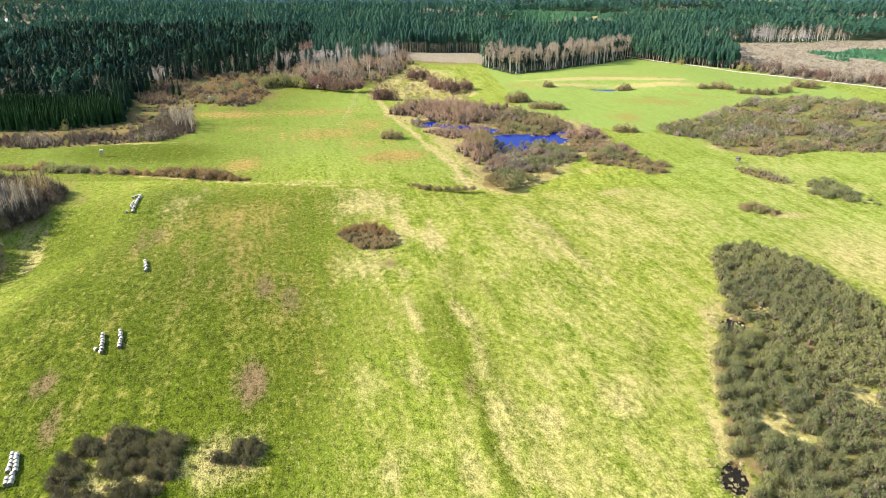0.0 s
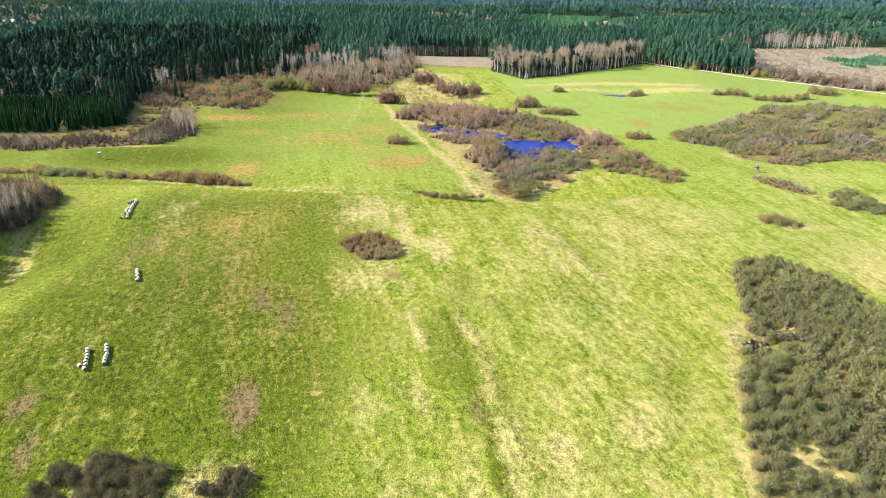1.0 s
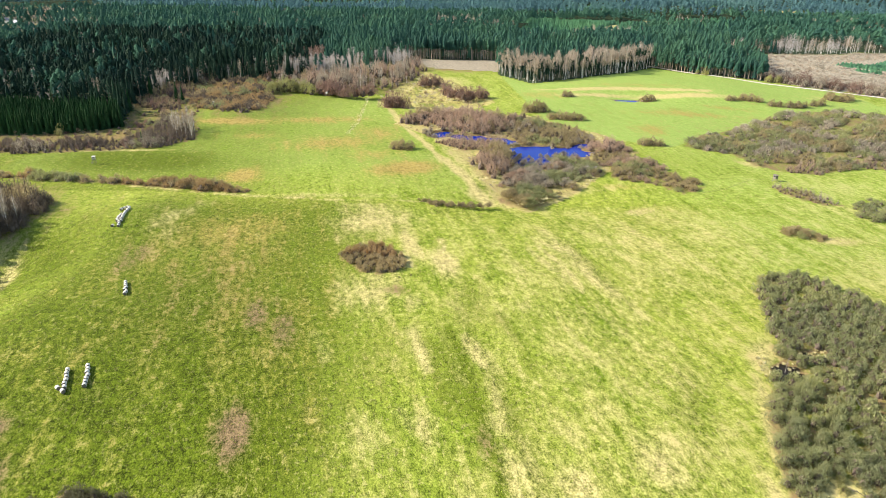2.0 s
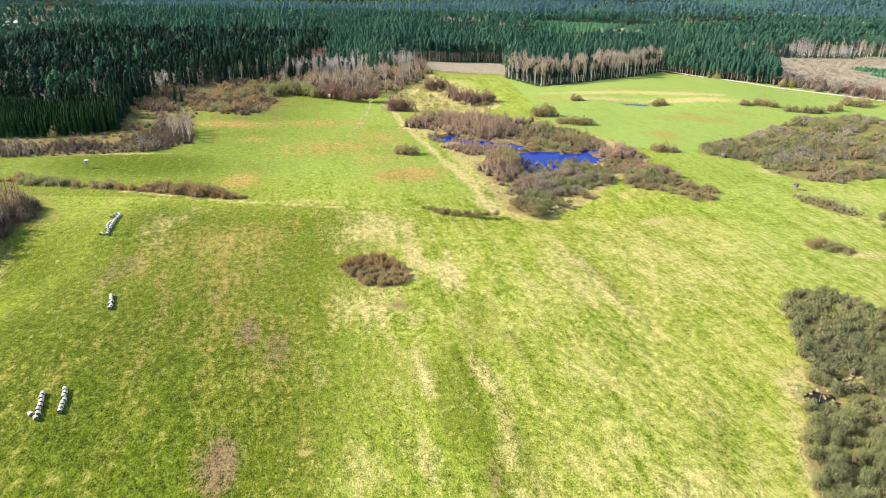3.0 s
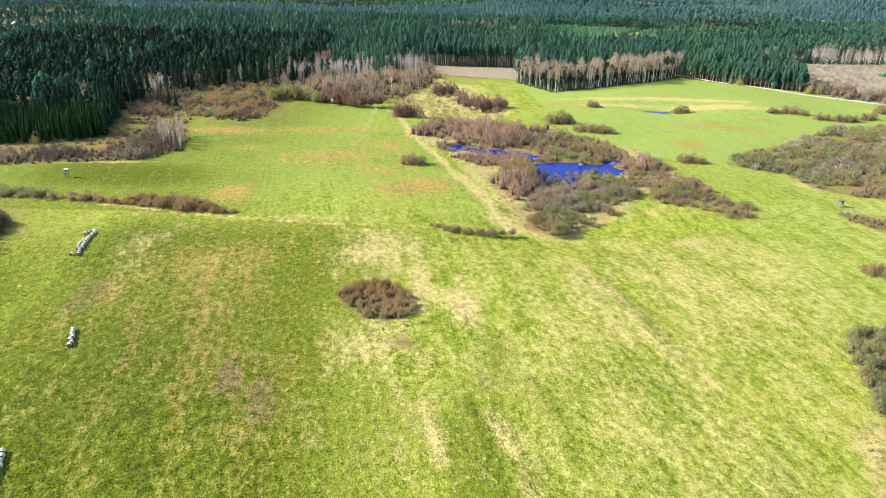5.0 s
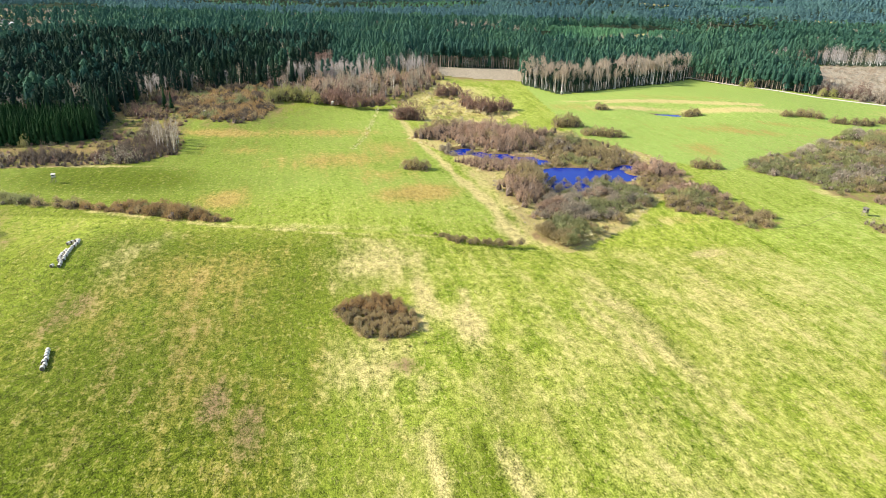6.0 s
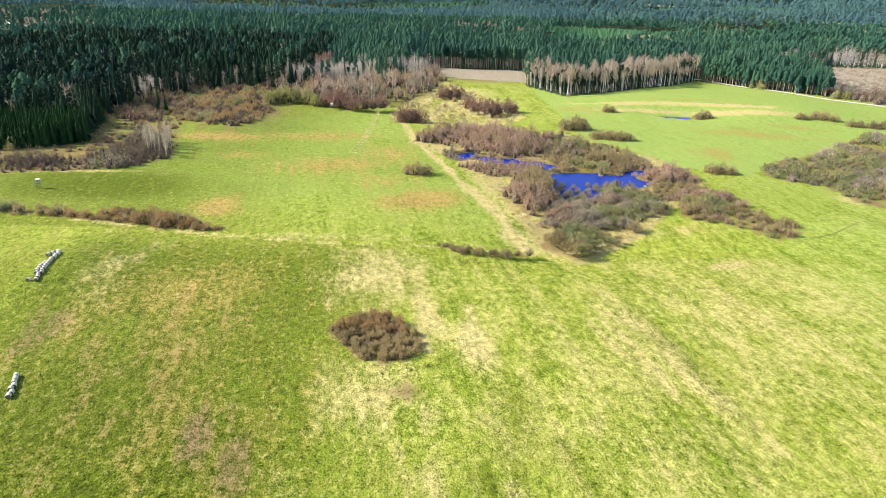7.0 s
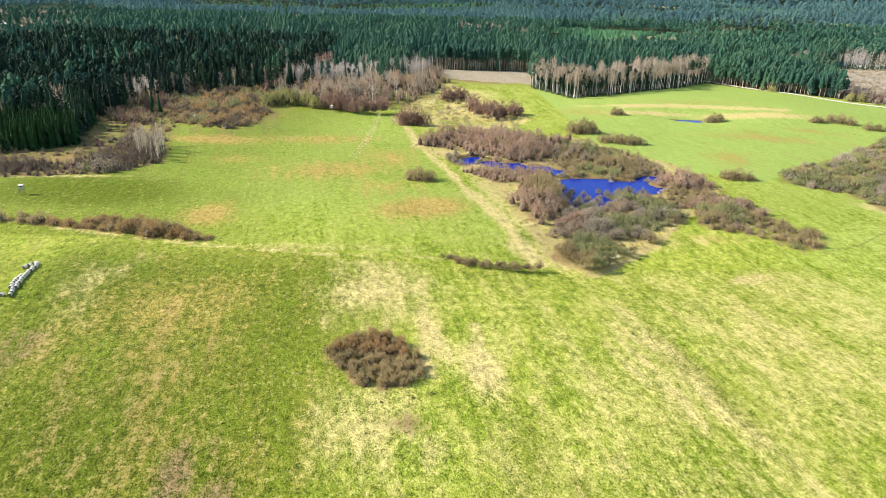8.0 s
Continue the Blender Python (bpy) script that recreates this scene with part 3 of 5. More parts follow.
def part(name, bm, material, parent, label=""):
    ob = new(name, bm_mesh(name, bm, material))
    ob.parent = parent
    return tagged(ob, label)


for n, (cx, cy, rx, ry, turn) in enumerate(PONDS):
    bm = bmesh.new()
    rng = random.Random(n)
    bog = cy < 250
    wave = [1.35 * (1 + (0.22 * math.sin(3 * q + n) + 0.16 * math.sin(7 * q + 2 * n) + rng.uniform(-0.1, 0.1) if bog else 0)) for q in (a * math.tau / 40 for a in range(40))]
    ring = [bm.verts.new((math.cos(a * math.tau / 40) * rx * wave[a], math.sin(a * math.tau / 40) * ry * wave[a], 0)) for a in range(40)]
    bm.faces.new(ring)
    z = WATER_Z + 0.004 * n
    ob = new("water", bm_mesh("water", bm, M_BOG if bog else M_WATER))
    ob.matrix_world = pose(cx, cy, z, rz=turn)
    tagged(ob, "black boggy water at a thicket's edge" if bog else "still deep-blue pond water among bare shrubs", "pond", kind="structure")

# gravel road along the far field
bm = bmesh.new()
line = [(196, 752), (214, 731), (240, 697), (276, 655), (318, 622), (360, 586), (430, 530)]
prev = None
for k in range(61):
    u = k / 60 * (len(line) - 1)
    a = min(int(u), len(line) - 2)
    p0, p1 = Vector(line[a]), Vector(line[a + 1])
    q, side = p0.lerp(p1, u - a), (p1 - p0).orthogonal().normalized() * 2.4
    pair = [bm.verts.new((c.x, c.y, zat(c.x, c.y) + 0.25)) for c in (q - side, q + side)]
    if prev:
        bm.faces.new((prev[0], prev[1], pair[1], pair[0]))
    prev = pair
tagged(new("road", bm_mesh("road", bm, M_ROAD)), "pale gravel country road along the field edge", "road", kind="structure")


# ==== plants: shapes as (vertices, triangles, material slot of each triangle)
def blades(base, tip, width, rng, out=None):
    """Thin pointed triangles from base to tip; with out given, their flat sides turn that way."""
    n = len(base)
    d = tip - base
    side = np.cross(d, rng.normal(size=(n, 3)) if out is None else out + rng.normal(size=(n, 3)) * 0.3)
    side *= (width / 2 / np.maximum(np.linalg.norm(side, axis=1), 1e-6))[:, None]
    v = np.stack([base - side, base + side, tip], 1).reshape(-1, 3)
    return v, np.arange(3 * n).reshape(-1, 3)


def tube(path, radii, sides=5):
    """A tapered tube along points, as triangles."""
    path = np.asarray(path, float)
    a = np.arange(sides) * math.tau / sides
    ring = np.stack([np.cos(a), np.sin(a), 0 * a], 1)
    v = np.concatenate([p_ + ring * r for p_, r in zip(path, radii)])
    f = []
    for k in range(len(path) - 1):
        for s in range(sides):
            b, c = k * sides + s, k * sides + (s + 1) % sides
            f += [(b, c, c + sides), (b, c + sides, b + sides)]
    return v, np.array(f)


def joined(*shapes):
    vs, fs, ms, off = [], [], [], 0
    for (v, f), slot in shapes:
        vs.append(v)
        fs.append(f + off)
        ms.append(np.full(len(f), slot))
        off += len(v)
    return np.concatenate(vs), np.concatenate(fs), np.concatenate(ms)


def ball(rng, n, low=-0.1):
    """Directions over the upper part of a ball."""
    z = rng.uniform(low, 1, n)
    a = rng.uniform(0, math.tau, n)
    r = np.sqrt(np.maximum(1 - z * z, 0))
    return np.stack([r * np.cos(a), r * np.sin(a), z], 1)


def shrub_stems(rng, r, h, n=7):
    out = []
    for k in range(n):
        d = ball(rng, 1, 0.5)[0]
        foot = np.array([d[0] * 0.2, d[1] * 0.2, -0.15])
        tip = np.array([d[0] * r * 0.7, d[1] * r * 0.7, h * (0.45 + 0.3 * d[2])])
        out.append((tube([foot, foot * 0.5 + tip * 0.5 + (0, 0, 0.1 * h), tip], [0.09, 0.06, 0.02], 3), 0))
    return joined(*out)


def shrub_twigs(rng, r, h, n, w, long=0.3):
    """The soft, lumpy dome of a bare many-stemmed shrub: short twigs all over its lobes."""
    m = 8
    lobes = ball(rng, m, 0.0) * (r * 0.56, r * 0.56, h * 0.34)
    lobes[0] = (0, 0, h * 0.44)
    size = rng.uniform(0.42, 0.6, m)
    k = rng.integers(0, m, n)
    d = ball(rng, n, -0.35)
    out = rng.uniform(0.7, 1.08, n)[:, None]
    tip = lobes[k] + d * out * size[k][:, None] * (r, r, h * 0.95)
    tip[:, 2] = np.maximum(tip[:, 2], 0.1 * h * rng.uniform(0.3, 1.5, n))
    along = rng.normal(size=(n, 3))
    along -= d * np.sum(along * d, 1)[:, None]
    way = d * 0.35 + along * 0.32 + (0, 0, 0.52)
    base = tip - way * (1.2 * long * r * rng.uniform(0.6, 1.3, n))[:, None]
    base[:, 2] = np.maximum(base[:, 2], 0.02)
    v, f = blades(base, tip, 1.1 * w * rng.uniform(0.6, 1.4, n), rng, d + (0, 0, 0.15))
    return v, f, np.zeros(n, int)


def bare_trunk(rng, h, r, limbs=6, sides=5):
    lean = rng.normal(0, 0.02 * h, 2)
    pts = [np.array([lean[0] * u * u, lean[1] * u * u, h * u - 0.2]) for u in (0, 0.3, 0.6, 0.85, 1)]
    shapes = [(tube(pts, [r, r * 0.8, r * 0.55, r * 0.3, r * 0.08], sides), 0)]
    for k in range(limbs):
        u = rng.uniform(0.35, 0.85)
        a = rng.uniform(0, math.tau)
        p0 = np.array([lean[0] * u * u, lean[1] * u * u, h * u])
        p1 = p0 + np.array([math.cos(a), math.sin(a), 1.3]) * h * 0.13 * (1.2 - u)
        shapes.append((tube([p0, p1], [r * 0.35, r * 0.08], 3), 0))
    return joined(*shapes)


def bare_crown(rng, h, spread, n, w, low=0.32):
    """A loose crown of short twigs, fullest at two thirds of its height."""
    u = low + (1.0 - low) * rng.beta(1.7, 1.4, n)
    wide = spread * np.sin(np.clip((u - low) / (1.06 - low), 0.03, 1) * math.pi) ** 0.6
    a = rng.uniform(0, math.tau, n)
    q = np.sqrt(rng.uniform(0.05, 1, n)) * wide
    tip = np.stack([np.cos(a) * q, np.sin(a) * q, u * h + 0.03 * h * rng.normal(size=n)], 1)
    way = np.stack([np.cos(a) * 0.5, np.sin(a) * 0.5, np.full(n, 0.8)], 1) + rng.normal(size=(n, 3)) * 0.35
    base = tip - way * (0.075 * h * rng.uniform(0.6, 1.3, n))[:, None]
    base[:, 2] = np.maximum(base[:, 2], 0.02)
    v, f = blades(base, tip, w * rng.uniform(0.6, 1.4, n), rng, np.stack([np.cos(a), np.sin(a), np.full(n, 0.5)], 1))
    return v, f, np.zeros(n, int)


def shade_core(rng, r, h):
    """Dark solid core for the shade among a shrub's stems: three uneven rings from the ground up to a top."""
    v, n = [], 7
    for u, q in ((0.0, 0.75), (0.4, 0.8), (0.75, 0.5)):
        for s in range(n):
            a, k = math.tau * (s + rng.uniform(-0.3, 0.3)) / n, q * r * rng.uniform(0.65, 1.2)
            v.append((k * math.cos(a), k * math.sin(a), h * (u + rng.uniform(-0.08, 0.08)) - (0.1 if u == 0 else 0)))
    v.append((0, 0, h))
    f = []
    for k in range(2):
        for s in range(n):
            a, b = k * n + s, k * n + (s + 1) % n
            f += [(a, b, b + n), (a, b + n, a + n)]
    f += [(2 * n + s, 2 * n + (s + 1) % n, 3 * n) for s in range(n)]
    return np.array(v), np.array(f), np.zeros(len(f), int)


def lump(rng, r, h, n, w, long=0.22):
    """A dense rounded shrub: twigs all over it, round a dark core for its inner shade."""
    core, twigs = shade_core(rng, r * 0.5, h * 0.42), shrub_twigs(rng, r, h, n, w, long)
    return joined(((twigs[0], twigs[1]), 0), ((core[0], core[1]), 1))


def round_tree(rng, h, r, n, w, bole=0.25, dense=True):
    """A bare broad tree: a lumpy round crown on a short forked trunk."""
    v, f, m = shrub_twigs(rng, r, h * (1 - bole) * 1.1, n, w, 0.2)
    core = [((c[0], c[1]), 1) for c in [shade_core(rng, r * 0.56, h * 0.5)] if dense]
    return joined(((v + (0, 0, h * bole * 0.8), f), 0), *core, ((bare_trunk(rng, h * 0.8, 0.02 * h, 2, 3)[:2]), 1))


def spruce_crown(rng, h, spread, tiers, per, low=0.12):
    vs = []
    for k in range(tiers):
        u = k / tiers
        z, r = h * (low + (1 - low) * u), spread * (1 - u) ** 0.85
        for s in range(per):
            a = math.tau * (s + rng.uniform(-0.3, 0.3)) / per + k * 0.7
            rr, half = r * rng.uniform(0.7, 1.15), math.pi / per * rng.uniform(0.8, 1.25)
            top = (0, 0, z + h * (1.5 / tiers) * rng.uniform(0.75, 1.1))
            vs += [top, (rr * math.cos(a - half), rr * math.sin(a - half), z), (rr * 1.1 * math.cos(a + half), rr * 1.1 * math.sin(a + half), z - 0.02 * h)]
    f = np.arange(len(vs)).reshape(-1, 3)
    return np.array(vs), f, np.zeros(len(f), int)


def pine_crown(rng, h, spread, pads, per, low=0.5, pad=0.62):
    vs = []
    for k in range(pads):
        u = low + (1 - low) * (k + rng.uniform(0, 1)) / pads
        a = rng.uniform(0, math.tau)
        q = spread * rng.uniform(0.05, 1.18 - pad) * (1.15 - ((u - low) / (1 - low)) ** 2)
        c = np.array([math.cos(a) * q, math.sin(a) * q, u * h])
        size = spread * pad * rng.uniform(0.75, 1.25)
        for s in range(per):
            t0 = math.tau * s / per + rng.uniform(-0.3, 0.3)
            t1 = t0 + math.tau / per * rng.uniform(0.9, 1.3)
            drop = size * rng.uniform(0.35, 0.8)
            vs += [c + (0, 0, size * 0.45), c + (size * math.cos(t0), size * math.sin(t0), -drop), c + (size * math.cos(t1), size * math.sin(t1), -drop * 0.8)]
    f = np.arange(len(vs)).reshape(-1, 3)
    return np.array(vs), f, np.zeros(len(f), int)


def with_slot(shape, slot):
    return (shape[0], shape[1]), slot


def points_in(poly, step, rng, jitter=0.45):
    p_ = np.array(poly, float)
    gx, gy = np.meshgrid(np.arange(p_[:, 0].min(), p_[:, 0].max() + step, step), np.arange(p_[:, 1].min(), p_[:, 1].max() + step, step))
    gx[1::2] += step / 2
    x = gx.ravel() + rng.uniform(-jitter, jitter, gx.size) * step
    y = gy.ravel() + rng.uniform(-jitter, jitter, gx.size) * step
    ok = inside(poly, x, y)
    return x[ok], y[ok]


def rim(poly, x, y):
    """Distance from the outline of a polygon."""
    d = np.full(len(x), 1e9)
    for (x0, y0), (x1, y1) in zip(poly, poly[1:] + poly[:1]):
        t_ = np.clip(((x - x0) * (x1 - x0) + (y - y0) * (y1 - y0)) / ((x1 - x0) ** 2 + (y1 - y0) ** 2), 0, 1)
        d = np.minimum(d, np.hypot(x - x0 - t_ * (x1 - x0), y - y0 - t_ * (y1 - y0)))
    return d


def merged(name, shapes, x, y, scale, rng, tones, label, category, bark=None):
    """Many plants of a few shapes as one object of stuff. Each plant takes one of the tones; its wood takes the bark."""
    n = len(x)
    z = np.maximum(height(x, y), np.where(y < 650, WATER_Z - 0.1, -99.0))
    pick, turn = rng.integers(0, len(shapes), n), rng.uniform(0, math.tau, n)
    tone = np.minimum((lumps(x, y, 9.0, 3 + len(label)) * 0.7 + 0.3 * rng.uniform(size=n)) * len(tones), len(tones) - 1).astype(int)
    vs, fs, ms, off = [], [], [], 0
    for k, (v, f, m) in enumerate(shapes):
        w = np.flatnonzero(pick == k)
        if not len(w):
            continue
        c, s, sc = np.cos(turn[w])[:, None], np.sin(turn[w])[:, None], scale[w][:, None]
        px_ = (v[:, 0] * c - v[:, 1] * s) * sc + x[w][:, None]
        py_ = (v[:, 0] * s + v[:, 1] * c) * sc + y[w][:, None]
        pz_ = v[:, 2] * sc + z[w][:, None]
        vs.append(np.stack([px_, py_, pz_], -1).reshape(-1, 3))
        fs.append((f[None] + (np.arange(len(w)) * len(v))[:, None, None]).reshape(-1, 3) + off)
        ms.append(np.where(m[None] > 0, len(tones), tone[w][:, None]).ravel())
        off += len(w) * len(v)
    me = tri_mesh(name, np.concatenate(vs), np.concatenate(fs), [*tones, bark or M_BARK], np.concatenate(ms))
    return tagged(new(name, me), label, category, kind="stuff")


def plant(name, parts, label, category, group):
    """A plant as a thing: an empty with its parts, kept as a model for copies."""
    root = new(name)
    for pname, (v, f, m), mat in parts:
        ob = new(pname, tri_mesh(pname, v, f, [mat]))
        ob.parent = root
    return tagged(root, label, category, group)


def spread(models, x, y, scale, rng):
    """Copies of the models at the places given; each model itself takes one place."""
    first = [True] * len(models)
    for px_, py_, sc in zip(x, y, scale):
        k = int(rng.integers(0, len(models)))
        m = pose(px_, py_, zat(px_, py_), rz=rng.uniform(0, 360))
        if first[k]:
            models[k].matrix_basis = m @ Matrix.Scale(sc, 4)
            first[k] = False
        else:
            ob = copy_thing(models[k], m)
            ob.scale = (sc, sc, sc)
    for k, ob in enumerate(models):
        if first[k]:
            for c in list(ob.children):
                bpy.data.objects.remove(c)
            bpy.data.objects.remove(ob)


# ---- forest
rng = np.random.default_rng(5)
EDGE = [(-269, 433), (-229, 444), (-216, 458), (-237, 520), (-240, 568), (-221, 604), (-197, 633), (-158, 650), (-100, 668), (-53, 740), (-48, 782), (42, 778), (38, 684), (66, 638),
        (108, 663), (168, 710), (198, 742), (242, 698), (283, 670), (302, 720), (330, 866), (450, 872)]


def edge_distance(x, y):
    d = np.full(len(x), 1e9)
    for (x0, y0), (x1, y1) in zip(EDGE, EDGE[1:]):
        t_ = np.clip(((x - x0) * (x1 - x0) + (y - y0) * (y1 - y0)) / ((x1 - x0) ** 2 + (y1 - y0) ** 2), 0, 1)
        d = np.minimum(d, np.hypot(x - x0 - t_ * (x1 - x0), y - y0 - t_ * (y1 - y0)))
    return d


def any_ellipse(rows, x, y):
    return np.any([ellipse(x, y, *q) < 1 for q in rows], 0)


PLANTATION = [(-430, 425), (-269, 433), (-229, 444), (-216, 458), (-232, 490), (-430, 500)]
BIRCHES = [(38, 690), (66, 638), (108, 663), (168, 710), (198, 742), (196, 775), (150, 752), (96, 700), (56, 712), (40, 715)]
PALE_WOODS = [(0, 1100, 42, 30), (60, 1040, 30, 16), (110, 895, 36, 10), (200, 985, 50, 26), (-155, 728, 24, 20), (345, 850, 40, 22), (420, 890, 50, 26), (470, 880, 40, 40), (-335, 576, 30, 12),
              (-272, 533, 12, 8), (-250, 590, 12, 16), (-120, 700, 30, 20), (-398, 661, 14, 10), (-312, 640, 12, 10), (-60, 740, 14, 30), (-300, 1201, 20, 14), (-331, 1122, 14, 14), (-540, 980, 60, 20),
              (-650, 1150, 80, 30), (560, 1150, 90, 14)]
YOUNG = [(184, 1072, 80, 150, -37), (388, 1152, 70, 105, -36), (306, 1446, 60, 170, -50), (520, 1521, 80, 110, -28), (-134, 1507, 60, 200, -60), (470, 786, 26, 110, -31), (129, 1235, 38, 56, -23), (760, 1050, 200, 90), (-420, 1450, 160, 40)]


near_pines = [joined(with_slot(pine_crown(rng, h, 3.0, 20, 5, 0.54, 0.42), 0), with_slot(bare_trunk(rng, h * 0.9, 0.22, 1, 3), 1)) for h in (21, 19, 22, 17, 20)]
near_pines += [joined(with_slot(spruce_crown(rng, h, 2.9, 8, 7), 0), with_slot(bare_trunk(rng, h * 0.3, 0.2, 0, 3), 1)) for h in (19,)]
edge_pines = [joined(with_slot(pine_crown(rng, h, 3.0, 24, 5, 0.22, 0.42), 0), with_slot(bare_trunk(rng, h * 0.9, 0.22, 1, 3), 1)) for h in (20, 17, 22)]
edge_pines += [joined(with_slot(spruce_crown(rng, h, 3.0, 10, 7), 0), with_slot(bare_trunk(rng, h * 0.3, 0.2, 0, 3), 1)) for h in (18, 21)]
mid_pines = [pine_crown(rng, h, 3.2, 13, 5, 0.6, 0.46) for h in (19, 17, 21, 18, 20)] + [spruce_crown(rng, h, 2.9, 4, 6, 0.52) for h in (19,)]
wide_pines = [pine_crown(rng, h, 4.3, 7, 4, 0.58, 0.52) for h in (18, 20, 17, 19)]
far_pines = [pine_crown(rng, h, 5.0, 6, 4, 0.58, 0.5) for h in (18, 17, 20, 16)]
last_pines = [pine_crown(rng, h, 8.2, 5, 4, 0.5, 0.58) for h in (18, 17, 20)]
bare_mid = [joined(with_slot(bare_crown(rng, h, 2.8, 110, 0.26, 0.32), 0), with_slot(bare_trunk(rng, h * 0.92, 0.2, 2, 3), 1)) for h in (16, 18.5, 13, 15)] + [round_tree(rng, h, 4.2, 130, 0.34, 0.3, False) for h in (13, 15)]


birches = [joined(with_slot(bare_crown(rng, h, 3.2, 140, 0.28, 0.56), 0), with_slot(bare_trunk(rng, h * 0.92, 0.22, 2, 3), 1)) for h in (19, 21, 17)]


def grow(poly, step):
    x, y = points_in(poly, step, rng, 0.75)
    ok = inside(FOREST, x, y) & ~inside(PLANTATION, x, y) & ~inside(BIRCHES, x, y) & ~any_ellipse(GLADES, x, y) & (np.abs(x + 0.03 * y) < 130 + 0.7 * y)
    return x[ok], y[ok]


def wood_of(shapes, x, y, lo, hi, tones, label, bark=None):
    if len(x):
        grown = (lo + (hi - lo) * (0.45 * lumps(x, y, 11.0, 2) + 0.55 * rng.uniform(size=len(x))))
        merged("wood", shapes, x, y, grown, rng, tones, label, "forest", bark)


NEAR_BELT = [(-480, 430), (460, 430), (460, 900), (-480, 900)]
x, y = grow(NEAR_BELT, 5.5)
d = edge_distance(x, y)
light = any_ellipse(PALE_WOODS, x, y) | ((d < 26) & (x < -45) & (x > -262) & (rng.uniform(size=len(x)) < np.where(x < -175, 0.03, 0.06) + np.where(x < -175, 0.2, 0.6) * (lumps(x, y, 14, 7) > 0.55))) | ((rng.uniform(size=len(x)) < 0.16) & (lumps(x, y, 30, 8) > 0.55))
first = (d < 28) & ~light
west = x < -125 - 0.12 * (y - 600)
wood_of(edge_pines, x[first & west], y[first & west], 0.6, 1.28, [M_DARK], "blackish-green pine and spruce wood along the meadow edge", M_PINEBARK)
wood_of(near_pines, x[first & ~west], y[first & ~west], 0.6, 1.25, [M_PINE], "dark green pine and spruce wood along the meadow edge", M_PINEBARK)
rest = ~first & ~light
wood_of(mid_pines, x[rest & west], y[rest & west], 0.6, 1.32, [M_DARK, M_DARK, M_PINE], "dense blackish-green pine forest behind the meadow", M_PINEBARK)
wood_of(mid_pines, x[rest & ~west], y[rest & ~west], 0.6, 1.3, [M_PINE], "dense dark green pine forest behind the meadow", M_PINEBARK)
red = light & (ellipse(x, y, -155, 728, 26, 22) < 1)
wood_of(bare_mid, x[red], y[red], 0.9, 1.15, [M_RED], "leafless reddish alder stand above the pines", M_BIRCH)
wood_of(bare_mid, x[light & ~red], y[light & ~red], 0.7, 1.2, [M_PALE, M_GREY], "leafless grey birches among the pines", M_BIRCH)
MID = [(-1050, 430), (-480, 430), (-480, 900), (460, 900), (460, 430), (1150, 430), (1150, 1250), (-1050, 1250)]
x, y = grow(MID, 7.6)
u = rng.uniform(size=len(x))
light = any_ellipse(PALE_WOODS, x, y) | ((u < 0.12) & (lumps(x, y, 45, 4) > 0.7))
rest = ~light & ~any_ellipse(YOUNG, x, y)
wood_of(wide_pines, x[rest], y[rest], 0.7, 1.2, [M_PINE], "rolling dark green pine forest in the distance")
wood_of(bare_mid, x[light], y[light], 0.8, 1.25, [M_RUST, M_GREY], "leafless pinkish birch stand in the distance", M_BIRCH)
x, y = grow(MID, 4.8)
young = any_ellipse(YOUNG, x, y) & ~any_ellipse(PALE_WOODS, x, y)
young_pines = [spruce_crown(rng, 6.0, 3.0, 3, 6, 0.02) for k in range(4)]
wood_of(young_pines, x[young], y[young], 0.6, 1.3, [M_YOUNG], "lighter green young pine forest in the distance")
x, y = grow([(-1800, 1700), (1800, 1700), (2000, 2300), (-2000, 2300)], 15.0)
wood_of(last_pines, x, y, 0.75, 1.2, [M_FAR_HAZED], "farthest dark green forest on low hills")
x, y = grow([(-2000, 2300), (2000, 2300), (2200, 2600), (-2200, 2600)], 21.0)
wood_of(last_pines, x, y, 1.1, 1.5, [M_FAR_HAZED], "dark green forest along the skyline")
x, y = grow([(-1500, 1250), (1500, 1250), (1800, 1700), (-1800, 1700)], 9.6)
young = any_ellipse(YOUNG, x, y)
wood_of(far_pines, x[~young], y[~young], 0.75, 1.2, [M_FAR_HAZED], "far dark green forest on low hills")
wood_of(far_pines, x[young], y[young], 0.45, 0.65, [M_YOUNG], "far lighter green young forest")

spruces = [spruce_crown(rng, h, 2.0, 8, 6, 0.03) for h in (13.5, 14.5, 12.5)]
x, y = points_in(PLANTATION, 2.5, rng)
x, y = x[x > -380], y[x > -380]
merged("spruce_plantation", spruces, x, y, rng.uniform(0.88, 1.06, len(x)), rng, [M_SPRUCE], "dense young spruce plantation with deep green crowns", "forest")

# ---- thickets
GAPS = [(67, 121, 3.5, 4), (71, 124, 2.5, 2.5), (93, 190, 5.5, 5.5), (102, 199, 5, 2.5), (99, 176, 5, 1.6), (97, 164, 4, 1.5), (84, 141, 5, 6), (114, 152, 4, 5), (88, 136, 5, 2.5),
        (-80, 121, 2.2, 5, 20), (-74, 117, 5, 1.5, 30), (-58, 127, 2.6, 6), (-72, 137, 6, 1.2)]


def places(poly, step, seed, jitter=0.45):
    r_ = np.random.default_rng(seed)
    x, y = points_in(poly, step, r_, jitter)
    keep = ~(np.any([ellipse(x, y, *q) < 0.85 + 0.5 * lumps(x, y, 3.0, 9) for q in PONDS], 0) | any_ellipse(GAPS, x, y))
    return x[keep], y[keep], r_


